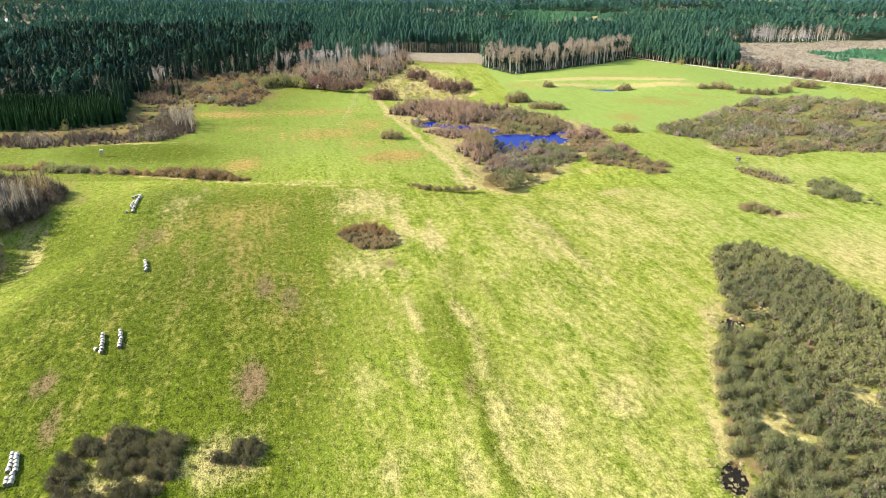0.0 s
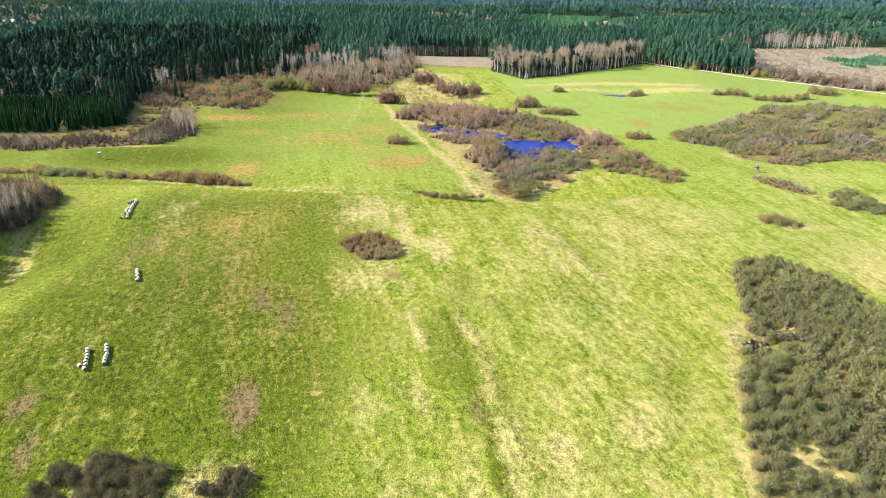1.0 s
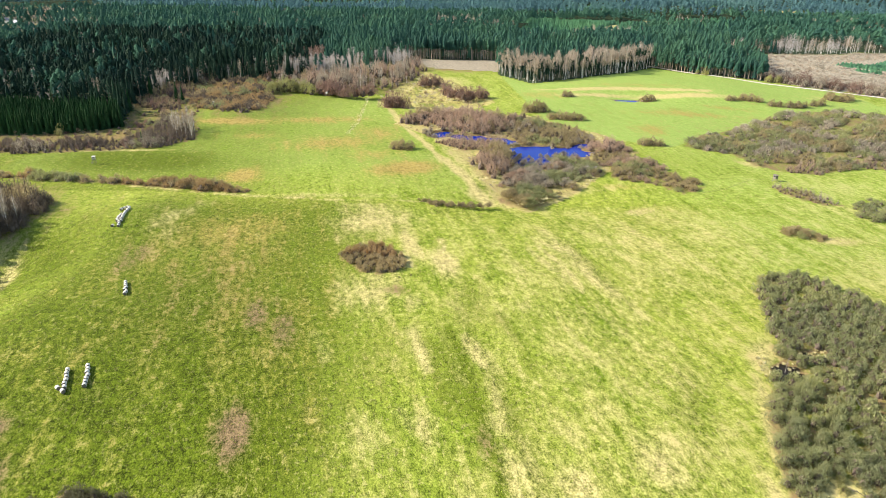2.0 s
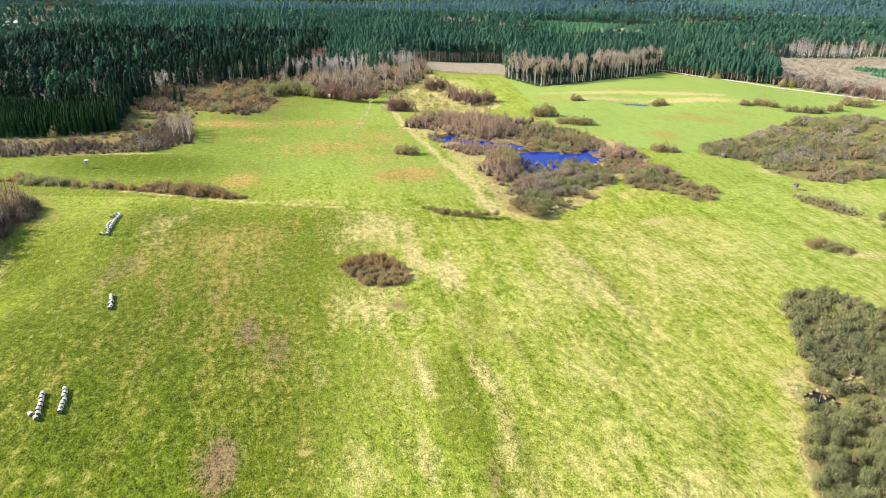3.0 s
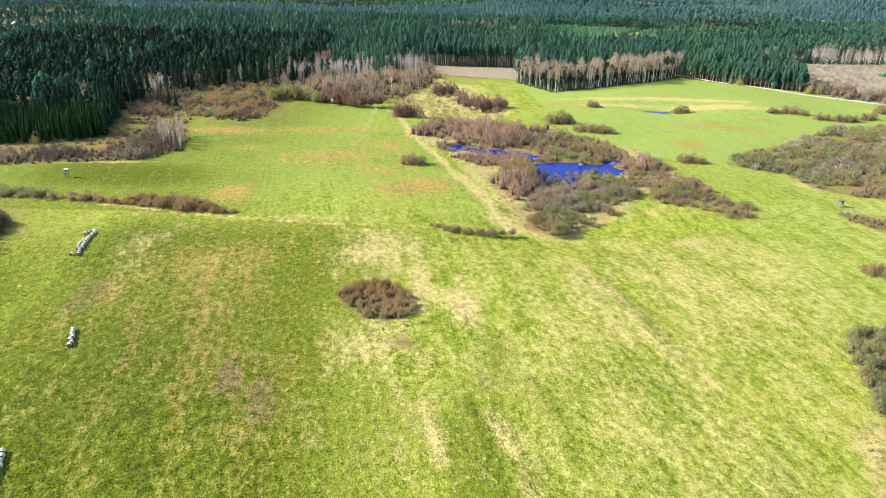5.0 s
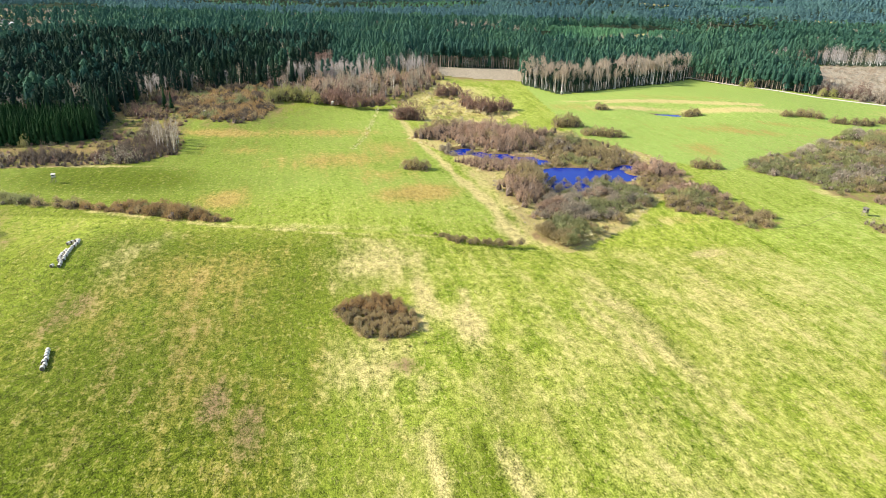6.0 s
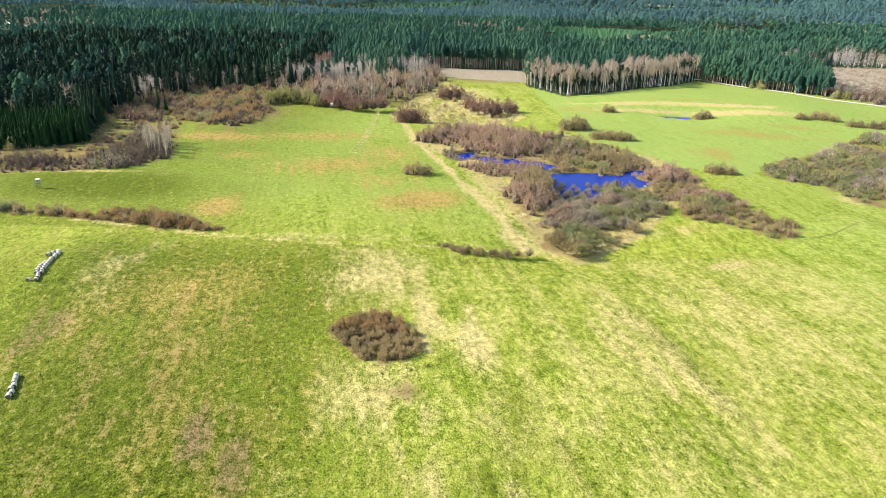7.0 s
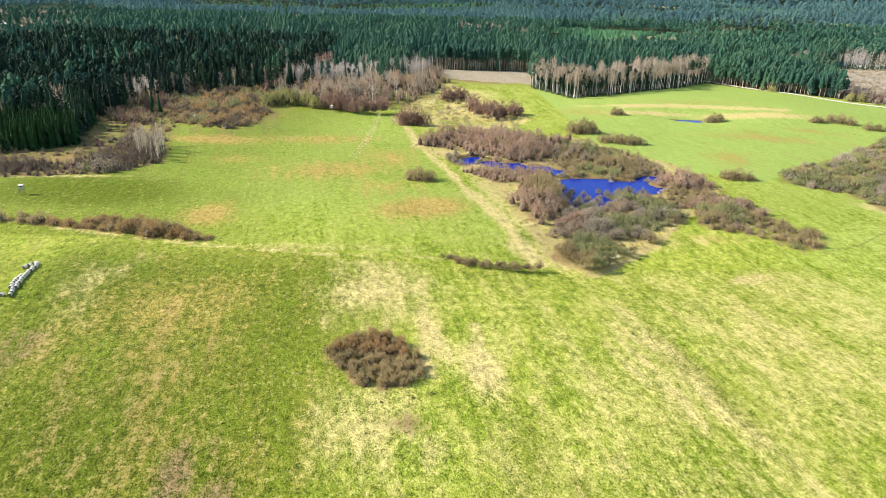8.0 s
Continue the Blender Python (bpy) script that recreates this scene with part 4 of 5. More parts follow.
def thicket(name, poly, step, shapes, tones, seed, label, scale=(0.75, 1.2), holes=0.0, bark=None):
    """A thicket that is lumpy, lower at its rim and open here and there."""
    x, y, r_ = places(poly, step, seed)
    keep = lumps(x, y, step * 1.5, seed + 5) > holes
    x, y = x[keep], y[keep]
    grown = r_.uniform(*scale, len(x)) * (0.65 + 0.65 * lumps(x, y, step * 2.0, seed)) * np.clip(0.78 + 0.3 * rim(poly, x, y) / (2.5 * step), 0, 1.08)
    return merged(name, shapes, x, y, grown, r_, tones, label, "thicket", bark)


SHRUBS = [shrub_twigs(rng, 2.3, 3.1, 460, 0.12) for k in range(5)]
LOW = [lump(rng, r, h, 480, 0.17) for r, h in ((3.2, 3.8), (2.8, 3.2), (3.8, 4.6), (3.0, 4.2), (3.4, 3.4))]
MASSY = [lump(rng, r, h, 330, 0.27) for r, h in ((4.4, 4.6), (3.6, 3.6), (5.0, 5.2), (4.0, 4.0), (3.2, 4.0))]
LOW_FAR = [lump(rng, r, h, 200, 0.3) for r, h in ((3.8, 4.4), (3.2, 3.8), (4.4, 5.0), (3.6, 5.2))]
DEEP = [joined(with_slot(shrub_twigs(rng, 2.8, 5.0, 300, 0.2, 0.24), 0), with_slot(shade_core(rng, 1.2, 2.2), 1), with_slot(bare_trunk(rng, 7, 0.1, 2, 3), 1)) for k in range(3)]
ROUND = [round_tree(rng, h, r, 360, 0.19) for h, r in ((6.8, 3.3), (6.0, 3.0), (8.2, 3.6), (7.4, 3.0))]
ROUND_FAR = [round_tree(rng, h, r, 240, 0.3) for h, r in ((10, 4.2), (8.5, 3.8), (12, 4.6), (11, 3.8))]
TALL = [joined(with_slot(shrub_twigs(rng, 2.6, 4.8, 190, 0.18, 0.24), 0), with_slot(shade_core(rng, 1.3, 2.4), 1), with_slot(bare_crown(rng, h, 2.4, 110, 0.18, 0.25), 0), with_slot(bare_trunk(rng, h * 0.9, 0.1, 2, 3), 1)) for h in (6.5, 8, 5.5)]
TALL_FAR = [joined(with_slot(shrub_twigs(rng, 2.8, 5.0, 100, 0.26, 0.24), 0), with_slot(shade_core(rng, 1.5, 2.8), 1), with_slot(bare_crown(rng, h, 2.4, 60, 0.22, 0.25), 0), with_slot(bare_trunk(rng, h * 0.9, 0.1, 1, 3), 1)) for h in (6.5, 8, 5.5)]

thicket("pond_thicket", POND_N, 4.2, ROUND, [M_PURPLE, M_PURPLE, M_BROWN], 11, "leafless purplish-brown birch and alder thicket by the pond", (0.8, 1.3))
thicket("pond_thicket", POND_NE, 4.4, LOW + ROUND[:1], [M_GREY, M_BROWN, M_OLIVE], 12, "grey-brown leafless willow thicket by the pond", (0.75, 1.2), 0.0)
thicket("pond_thicket", POND_W, 2.6, TALL, [M_PURPLE], 13, "leafless purplish-brown thicket on the pond bank", (0.6, 0.9))
thicket("pond_thicket", POND_M, 4.0, ROUND, [M_PURPLE, M_BROWN], 14, "tall leafless reddish-brown thicket by the pond", (0.8, 1.3))
thicket("pond_thicket", POND_S, 3.8, LOW, [M_PALE, M_OLIVE, M_GREY, M_PURPLE], 15, "pale grey-olive leafless willows on the pond bank", (0.7, 1.1), 0.0)
thicket("pond_thicket", POND_SS, 3.8, LOW, [M_PURPLE, M_GREY, M_OLIVE], 28, "leafless brown and grey willow thicket by the pond", (0.8, 1.25), 0.0)
thicket("pond_thicket", POND_TIP, 2.8, SHRUBS, [M_BROWN, M_OLIVE], 16, "olive-brown willow thicket at the pond's end", (1.0, 1.6))
thicket("pond_thicket", POND_E, 4.4, LOW + ROUND[:2], [M_PURPLE, M_BROWN], 17, "leafless brown thicket beside the pond", (0.75, 1.3))
thicket("field_thicket", CHAIN, 4.6, LOW, [M_BROWN, M_PURPLE, M_BROWN, M_OLIVE], 18, "leafless brown shrub thicket running into the meadow", (0.9, 1.45), 0.05)
thicket("field_thicket", CHAIN_END, 4.6, LOW, [M_OLIVE, M_BROWN], 29, "olive leafless willow thicket running into the meadow", (0.95, 1.35))
thicket("field_thicket", MASS, 5.6, MASSY, [M_OLIVE, M_BROWN, M_OLIVE, M_GREY, M_OLIVE], 19, "broad leafless olive and brown willow thicket", (0.75, 1.4), 0.28)
thicket("field_thicket", MASS_RIM, 3.6, TALL, [M_GREY, M_PURPLE], 31, "leafless grey shrubs along the thicket's edge", (0.5, 0.8))
thicket("field_thicket", TWIGGY, 3.0, TALL, [M_GREY, M_BROWN], 32, "low leafless young birches in the meadow", (0.4, 0.65))
thicket("field_thicket", LITTLE, 3.0, SHRUBS, [M_BROWN, M_OLIVE], 33, "small leafless brown thicket in the meadow", (0.9, 1.4))
thicket("field_thicket", EASTERN, 3.6, LOW, [M_OLIVE], 34, "small olive thicket round a pool", (0.6, 1.0))

thicket("hedge", HEDGE, 3.4, LOW, [M_BROWN, M_RUSTY, M_OLIVE], 23, "low leafless brown hedge along the field boundary", (0.85, 1.65), 0.1)
thicket("birch_clump", CLUMP, 3.6, DEEP, [M_TWIGS_SHADED, M_TWIGS_SHADED, M_BROWN], 24, "dense dark leafless brush at the meadow edge", (1.1, 1.7))
thicket("birch_clump", CLUMP_S, 4.0, TALL_FAR, [M_TWIGS_SHADED, M_GREY], 35, "leafless dark grey brush in the hollow", (0.6, 1.1))
thicket("brush", BRUSH, 3.1, TALL_FAR, [M_TWIGS_SHADED, M_TWIGS_SHADED, M_TWIGS_SHADED, M_GREY], 25, "leafless grey-brown brush below the spruces", (0.6, 1.0), 0.05)
thicket("brush", ROUGH, 6.5, LOW_FAR, [M_BROWN, M_RED, M_OLIVE], 43, "low scattered brown brush below the spruces", (0.4, 0.85), 0.25)
thicket("brush", BAY, 4.9, LOW_FAR, [M_BROWN, M_TWIGS_SHADED, M_RUSTY, M_OLIVE], 26, "brown and olive leafless brush in front of the forest", (0.75, 1.35), 0.06)
thicket("brush", WEST, 4.4, TALL_FAR, [M_RED, M_BROWN, M_TWIGS_SHADED], 37, "leafless reddish alder brush at the forest edge", (0.6, 1.2), 0.15)
thicket("brush", BACK, 7.6, ROUND_FAR, [M_BROWN, M_PURPLE, M_GREY, M_RED], 38, "leafless brown alder trees in front of the forest", (0.75, 1.45), 0.15)
thicket("brush", BACK, 13.0, bare_mid, [M_GREY, M_PURPLE], 39, "leafless grey trees above the brush", (0.5, 1.0), 0.5, M_BIRCH)
SMALL = [shrub_twigs(rng, 3.0, 2.6, 120, 0.2, 0.22) for k in range(4)]
thicket("marsh_scrub", WETLAND, 4.2, SMALL, [M_GREY, M_DRY, M_BROWN], 45, "low dry sedge and grey twigs round the pond", (0.3, 0.65), 0.25)
thicket("marsh_scrub", WET_MEADOW, 5.0, SMALL, [M_DRY, M_BROWN, M_GREY], 46, "low dry sedge tussocks and shrubs in the wet meadow", (0.3, 1.0), 0.35)
thicket("hedge", STRIP, 2.2, SHRUBS, [M_BROWN], 27, "low brown leafless shrub strip at the field corner", (0.6, 1.1))
x, y, r_ = places(SCRUB, 6.4, 40, 0.95)
ok = (x < 0.72 * y + 20) & (lumps(x, y, 14, 6) > 0.15)
x, y = x[ok], y[ok]
GREEN_SCRUB = [(500, 760, 95, 46)]
green = any_ellipse(GREEN_SCRUB, x, y)
front = ((x - 284) * 0.75 + (y - 672) < 26) & ~green
thin = ~green & ~front
merged("scrub", [shrub_twigs(rng, 3.4, 2.4, 70, 0.4, 0.22) for k in range(4)], x[thin], y[thin], r_.uniform(0.35, 1.1, thin.sum()), r_, [M_GREY, M_RUST, M_GREY], "leafless grey-brown scrub beyond the gravel road", "scrub")
x2, y2 = x[front], y[front]
x2, y2 = np.concatenate([x2, x2 + 3.5, x2 - 3.5]), np.concatenate([y2, y2 + 3, y2 - 4])
merged("scrub", TALL_FAR, x2, y2, r_.uniform(0.8, 1.6, len(x2)), r_, [M_RED, M_GREY], "leafless reddish young birches along the gravel road", "scrub")
sapling = [spruce_crown(r_, 2.8, 2.4, 2, 6, 0.02) for k in range(3)]
for cx, cy, rx, ry in GREEN_SCRUB:
    x, y = points_in([(cx - rx, cy - ry), (cx + rx, cy - ry), (cx + rx, cy + ry), (cx - rx, cy + ry)], 2.8, r_, 0.95)
    ok = (ellipse(x, y, cx, cy, rx, ry) < 0.5 + 0.9 * lumps(x, y, 9, 4)) & (x < 0.72 * y + 20)
    merged("scrub", sapling, x[ok], y[ok], r_.uniform(0.5, 1.2, ok.sum()), r_, [M_YOUNG], "green young pines among the scrub", "scrub")

# ---- single shrubs and trees
GROUP_T = "shrubs of the meadow thickets"


def shrub_models(mat, label, group, n=4, r=2.3, h=3.1, twigs=760, w=0.095, dense=False, name="shrub"):
    r_ = np.random.default_rng(int(h * 100) + twigs + len(label))
    # when dense, the trunk part is the dark core for inner shade
    return [plant(name, [("trunk", shade_core(r_, r * 0.48, h * 0.42) if dense else shrub_stems(r_, r, h), M_BARK), ("crown", shrub_twigs(r_, r, h, twigs, w, 0.22 if dense else 0.3), mat)], label, "shrub", group) for k in range(n)]


def tree_models(h, spread_, mat, bark, label, group, n=3, twigs=170, w=0.22, low=0.3):
    r_ = np.random.default_rng(int(h * 10) + twigs + len(label))
    out = []
    for k in range(n):
        hh = h * r_.uniform(0.88, 1.1)
        out.append(plant("tree", [("trunk", bare_trunk(r_, hh, 0.013 * hh, 6), bark), ("crown", bare_crown(r_, hh, spread_, twigs, w, low), mat)], label, "tree", group))
    return out


x, y, r_ = places(THICKET_A, 3.0, 20)
order = np.argsort(x + 0.2 * np.abs(y - 170))
chosen = np.zeros(len(x), bool)
chosen[order[:200]] = True
spread(shrub_models(M_OLIVE, "olive-grey leafless willow shrub in a dense thicket", GROUP_T, 5, 1.95, 3.3, 700, 0.1, True, "willow_shrub"), x[chosen], y[chosen], r_.uniform(0.95, 1.6, chosen.sum()), r_)
merged("willow_thicket", [lump(rng, 1.95, 3.3, 270, 0.18) for k in range(5)], x[~chosen], y[~chosen], r_.uniform(0.95, 1.6, (~chosen).sum()), r_, [M_OLIVE], "dense olive-grey leafless willow thicket in the meadow", "thicket")
x, y, r_ = places(THICKET_B, 2.5, 21)
spread(shrub_models(M_WILLOW_SHADED, "dark olive leafless willow shrub beside dry grass", GROUP_T, 4, 2.1, 3.3, 760, 0.095, True, "willow_shrub"), x, y, r_.uniform(0.7, 1.3, len(x)), r_)
x, y, r_ = places(SMALL_B, 2.5, 41)
spread(shrub_models(M_WILLOW_SHADED, "dark olive leafless willow shrub in green grass", GROUP_T, 2, 2.1, 3.3, 760, 0.095, True, "willow_shrub"), x, y, r_.uniform(0.9, 1.3, len(x)), r_)
x, y, r_ = places(ISLAND, 2.3, 22)
top = (y > 262) & (r_.uniform(size=len(x)) < 0.8)
spread(shrub_models(M_BROWN, "olive-brown leafless willow shrub in the round meadow thicket", "shrubs of the round thicket", 3, 1.8, 3.1, 760, 0.095, True), x[~top], y[~top], r_.uniform(0.7, 1.2, (~top).sum()), r_)
spread(shrub_models(M_RUSTY, "rust-brown leafless shrub in the round meadow thicket", "shrubs of the round thicket", 3, 1.8, 3.6, 760, 0.095, True), x[top], y[top], r_.uniform(0.75, 1.2, top.sum()), r_)

SINGLE = [(-32, 411, 1.5), (-36, 411, 1.2), (-27, 411, 1.3), (148, 567, 1.5), (152, 568, 1.3), (145, 566, 1.2), (210, 562, 1.1), (214, 563, 1.0), (222, 565, 1.5), (227, 563, 1.6), (232, 561, 1.3), (238, 550, 1.3)]
SINGLE += [(243, 549, 1.2), (250, 547, 1.4), (256, 547, 1.4), (262, 548, 1.2), (298, 581, 1.8), (305, 578, 1.8), (300, 588, 1.5), (312, 584, 1.8), (86, 578, 1.4), (90, 578, 1.1), (51, 523, 1.9), (57, 523, 2.2), (62, 523, 1.8), (66, 502, 1.3), (71, 501, 1.5), (76, 501, 1.5), (81, 500, 1.5), (86, 500, 1.2), (306, 507, 1.9), (113, 434, 1.3)]
SINGLE += [(118, 434, 1.4), (123, 433, 1.1), (72, 372, 1.1), (58, 352, 1.0), (280, 560, 1.4), (272, 556, 1.2), (-10, 604, 0.9), (-20, 610, 0.8), (4, 600, 0.8), (-26, 590, 0.7), (-2, 592, 0.7), (-9, 322.5, 0.6), (-4, 322, 0.5), (3, 322, 0.6), (7, 321.5, 0.7), (11, 322, 0.55), (15, 322.5, 0.6)]
r_ = np.random.default_rng(50)
x, y, s = (np.array(c, float) for c in zip(*SINGLE))
spread(shrub_models(M_BROWN, "single brown leafless willow bush in the green meadow", "single meadow bushes", 5, 2.3, 3.1, 820, 0.095, True), x, y, s * 1.6, r_)
FLOODED = [(-17, 446, 1.0), (-14, 441, 0.9), (-20, 451, 1.1), (-6, 446, 0.8), (-17, 457, 1.0), (-4, 452, 0.8), (4, 441, 0.7), (30, 405, 0.9), (34, 399, 1.0), (38, 394, 0.9), (42, 397, 0.7), (36, 406, 0.7), (41, 404, 0.6), (45, 392, 1.0), (47, 399, 0.6), (51, 402, 0.9), (56, 404, 1.0), (61, 406, 1.1), (67, 406, 1.0), (33, 411, 0.6), (28, 399, 1.0), (74, 427, 0.7), (20, 439, 0.5), (48, 407, 0.6), (36, 389, 1.0), (66, 426, 0.5), (58, 428, 0.6), (33, 386, 0.7), (40, 385, 0.8), (44, 388, 0.6), (26, 437, 0.5), (8, 447, 0.6)]
x, y, s = (np.array(c, float) for c in zip(*FLOODED))
spread(shrub_models(M_GREY, "pale grey leafless willow bush standing in pond water", "flooded willows of the pond", 4, 2.2, 3.4, 600, 0.1, False, "flooded_willow"), x, y, s * 1.3, r_)
REDDISH = [(-52, 536, 2.2), (-46, 534, 2.4), (-41, 535, 2.2), (-49, 540, 2.2), (-6, 577, 2.0), (0, 572, 2.2), (5, 565, 2.2), (11, 572, 2.2), (18, 578, 2.0), (22, 576, 1.6), (-10, 588, 2.2),
           (-24, 628, 2.2), (-18, 632, 2.0), (-30, 626, 1.8), (-104, 582, 2.6), (-100, 584, 2.6), (-110, 584, 2.2), (-88, 573, 1.9), (-82, 575, 1.7), (-76, 576, 1.9), (-70, 580, 2.0), (-94, 577, 1.9)]
x, y, s = (np.array(c, float) for c in zip(*REDDISH))
spread(shrub_models(M_RED, "single leafless purplish-red alder bush by the wet meadow", "alder bushes of the wet meadow", 4, 2.2, 3.6, 760, 0.1, True, "alder_bush"), x, y, s * 1.6, r_)
BUDDING = [(-151, 584, 2.6), (-146, 586, 2.2), (-141, 588, 2.6), (-135, 589, 2.2), (-130, 590, 2.5), (-124, 586, 2.4), (-118, 581, 2.0), (-150, 578, 2.0), (232, 706, 1.3), (238, 700, 1.5), (283, 664, 1.6), (290, 662, 1.4), (-245, 437, 1.5), (10, 502, 1.3)]
x, y, s = (np.array(c, float) for c in zip(*BUDDING))
spread(shrub_models(M_BUD, "tall yellow-green budding willow at the field edge", "budding willows", 3, 2.2, 3.8, 700, 0.1, True, "budding_willow"), x, y, s * 1.5 * r_.uniform(0.75, 1.2, len(s)), r_)

POOLSIDE = [(65, 124, 0.35), (70, 118, 0.4), (69, 126, 0.3), (71, 122, 0.35), (64, 117, 0.3), (90, 191, 0.35), (87, 186, 0.3), (93, 185, 0.4), (99, 201, 0.35), (104, 198, 0.3), (81, 140, 0.85), (85, 144, 0.9), (87, 139, 0.8), (83, 136, 0.9), (80, 145, 0.75), (86, 147, 0.85), (112, 150, 0.4), (116, 155, 0.45), (-81, 123, 0.4), (-79, 118, 0.35)]
POOLSIDE += [(-75, 117, 0.4), (-71, 118, 0.35), (-82, 118, 0.4), (-57, 131, 0.35), (-58, 124, 0.4), (-56, 127, 0.3), (-20, 245, 0.3), (-16, 247, 0.35), (-27, 243, 0.25)]
x, y, s = (np.array(c, float) for c in zip(*POOLSIDE))
spread(shrub_models(M_BUD, "small yellowish budding shrub in dry grass", "small shrubs in openings", 3, 2.1, 2.4, 420, 0.14), x, y, s, r_)
DEAD = [(113, 155, 60), (116, 150, 75), (97, 164, 70), (92, 189, 65), (104, 170, 55), (89, 141, 70)]
for k, (dx, dy, lean) in enumerate(DEAD):
    q = np.random.default_rng(800 + k)
    root = plant("dead_tree", [("trunk", bare_trunk(q, 5.5, 0.1, 16), M_WOOD)], "pale grey dead tree leaning in the willow thicket", "tree", "dead trees in the thicket")
    root.matrix_basis = pose(dx, dy, zat(dx, dy) + 0.9, rx=lean, rz=50 * k)

# birch wood: its front trees one by one
x, y = points_in(BIRCHES, 4.0, rng, 0.9)
d = edge_distance(x, y)
thinned = rng.uniform(size=len(x)) < 0.8
x, y, d = x[thinned], y[thinned], d[thinned]
front = (d < 6) & (x < 190)
spread(tree_models(18.5, 3.1, M_RUST, M_BIRCH, "tall white-trunked leafless birch at the wood's edge", "birches of the wood's edge", 6, 150, 0.24, 0.62), x[front], y[front], 0.55 + 0.4 * lumps(x[front], y[front], 13, 2) + rng.uniform(0, 0.3, front.sum()), rng)
mixed = rng.uniform(size=len(x)) < np.where(d > 16, 0.45, 0.62)
wood_of(birches, x[~front & ~mixed], y[~front & ~mixed], 0.7, 1.3, [M_RUST, M_RUST, M_GREY], "pale-trunked leafless birch wood", M_BIRCH)
# evergreens behind the birches, thickened to darken the wood's shaded inside
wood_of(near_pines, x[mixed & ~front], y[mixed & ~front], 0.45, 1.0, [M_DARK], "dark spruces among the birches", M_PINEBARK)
# low dark spruces added to stand for the shade between the trunks
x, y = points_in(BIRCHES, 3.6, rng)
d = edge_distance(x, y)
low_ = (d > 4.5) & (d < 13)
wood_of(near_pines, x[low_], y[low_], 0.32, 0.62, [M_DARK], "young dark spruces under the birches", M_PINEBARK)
x, y = points_in([(-186, 272), (-182, 290), (-196, 300), (-222, 290), (-214, 268)], 4.5, rng)
spread(tree_models(14, 2.2, M_GREY, M_BIRCH, "slender white-trunked leafless birch above grey brush", "birches at the meadow's rim", 4), x, y, rng.uniform(0.8, 1.1, len(x)), rng)
BARE_BAND = [(-158, 652), (-100, 670), (-100, 684), (-158, 668)]
x, y = points_in(BARE_BAND, 4.0, rng, 0.9)
spread(tree_models(17, 2.6, M_PALE, M_BIRCH, "tall leafless pale grey birch before the pines", "birches before the pines", 4, 200), x, y, rng.uniform(0.75, 1.15, len(x)), rng)
x, y = points_in([(-180, 436), (-160, 432), (-170, 462), (-186, 470)], 5.0, rng)
spread(tree_models(11, 1.8, M_GREY, M_BIRCH, "slender leafless birch in grey brush", "birches in the brush", 3), x, y, rng.uniform(0.8, 1.1, len(x)), rng)


def pine_models(n, h):
    out = []
    for k in range(n):
        r_ = np.random.default_rng(900 + k)
        out.append(plant("tree", [("trunk", bare_trunk(r_, h * 0.93, 0.24, 3), M_PINEBARK), ("crown", pine_crown(r_, h, 2.6, 22, 8, 0.55), M_PINE)],
                         "tall pine with a bare reddish trunk at the clearing", "tree", "pines at the clearing"))
    return out


x, y = points_in([(-48, 779), (42, 775), (42, 786), (-48, 790)], 4.2, rng)
spread(pine_models(5, 21), x, y, rng.uniform(0.9, 1.12, len(x)), rng)
x, y = points_in([(200, 738), (242, 696), (281, 670), (287, 680), (246, 708), (206, 750)], 4.6, rng)
spread(pine_models(4, 15), x, y, rng.uniform(0.8, 1.12, len(x)), rng)
SPRUCES = [(-211, 538, 1.0), (-208, 541, 0.8), (-238, 556, 1.0), (-232, 505, 1.0), (-187, 420, 0.45)]
models = []
for k in range(2):
    r_ = np.random.default_rng(70 + k)
    models.append(plant("tree", [("trunk", bare_trunk(r_, 5, 0.22, 0), M_BARK), ("crown", spruce_crown(r_, 16, 2.6, 13, 9, 0.04), M_SPRUCE)], "dark green spruce standing in leafless brush", "tree", "single spruces"))
x, y, s = (np.array(c, float) for c in zip(*SPRUCES))
spread(models, x, y, s, r_)

# pines added out of view to cast shade over the hollow's brush
x, y = points_in([(-245, 205), (-207, 215), (-208, 290), (-214, 300), (-250, 305)], 4.4, rng)
wood_of(near_pines, x, y, 0.85, 1.15, [M_DARK], "dark pine wood beside the hollow", M_PINEBARK)

# ---- grass tufts
rng = np.random.default_rng(77)


def tuft(n, hh, r):
    a, q = rng.uniform(0, math.tau, n), r * np.sqrt(rng.uniform(0, 1, n))
    base = np.stack([np.cos(a) * q, np.sin(a) * q, np.full(n, -0.05)], 1)
    tip = base * rng.uniform(1.2, 2.2, n)[:, None] + np.stack([0 * a, 0 * a, hh * rng.uniform(0.6, 1.1, n)], 1)
    v, f = blades(base, tip, np.full(n, 0.27), rng)
    return v, f, np.zeros(n, int)


FIELD = [(-175, 215), (-150, 330), (-20, 322), (25, 320), (60, 330), (120, 330), (190, 300), (150, 250), (105, 255), (90, 195), (70, 150), (62, 100), (-120, 100), (-115, 160)]
x, y = points_in(FIELD, 0.92, rng, 0.6)
gap = ~(inside(THICKET_B, x, y) | inside(ISLAND, x, y))
dense = 0.5 + 0.5 * np.sin(x / 5 + y / 19 + 2 * np.sin(x / 11)) * np.sin(y / 9 + 1.7 * np.sin(x / 7))
keep = gap & (rng.uniform(size=len(x)) < 0.3 + 0.6 * dense)
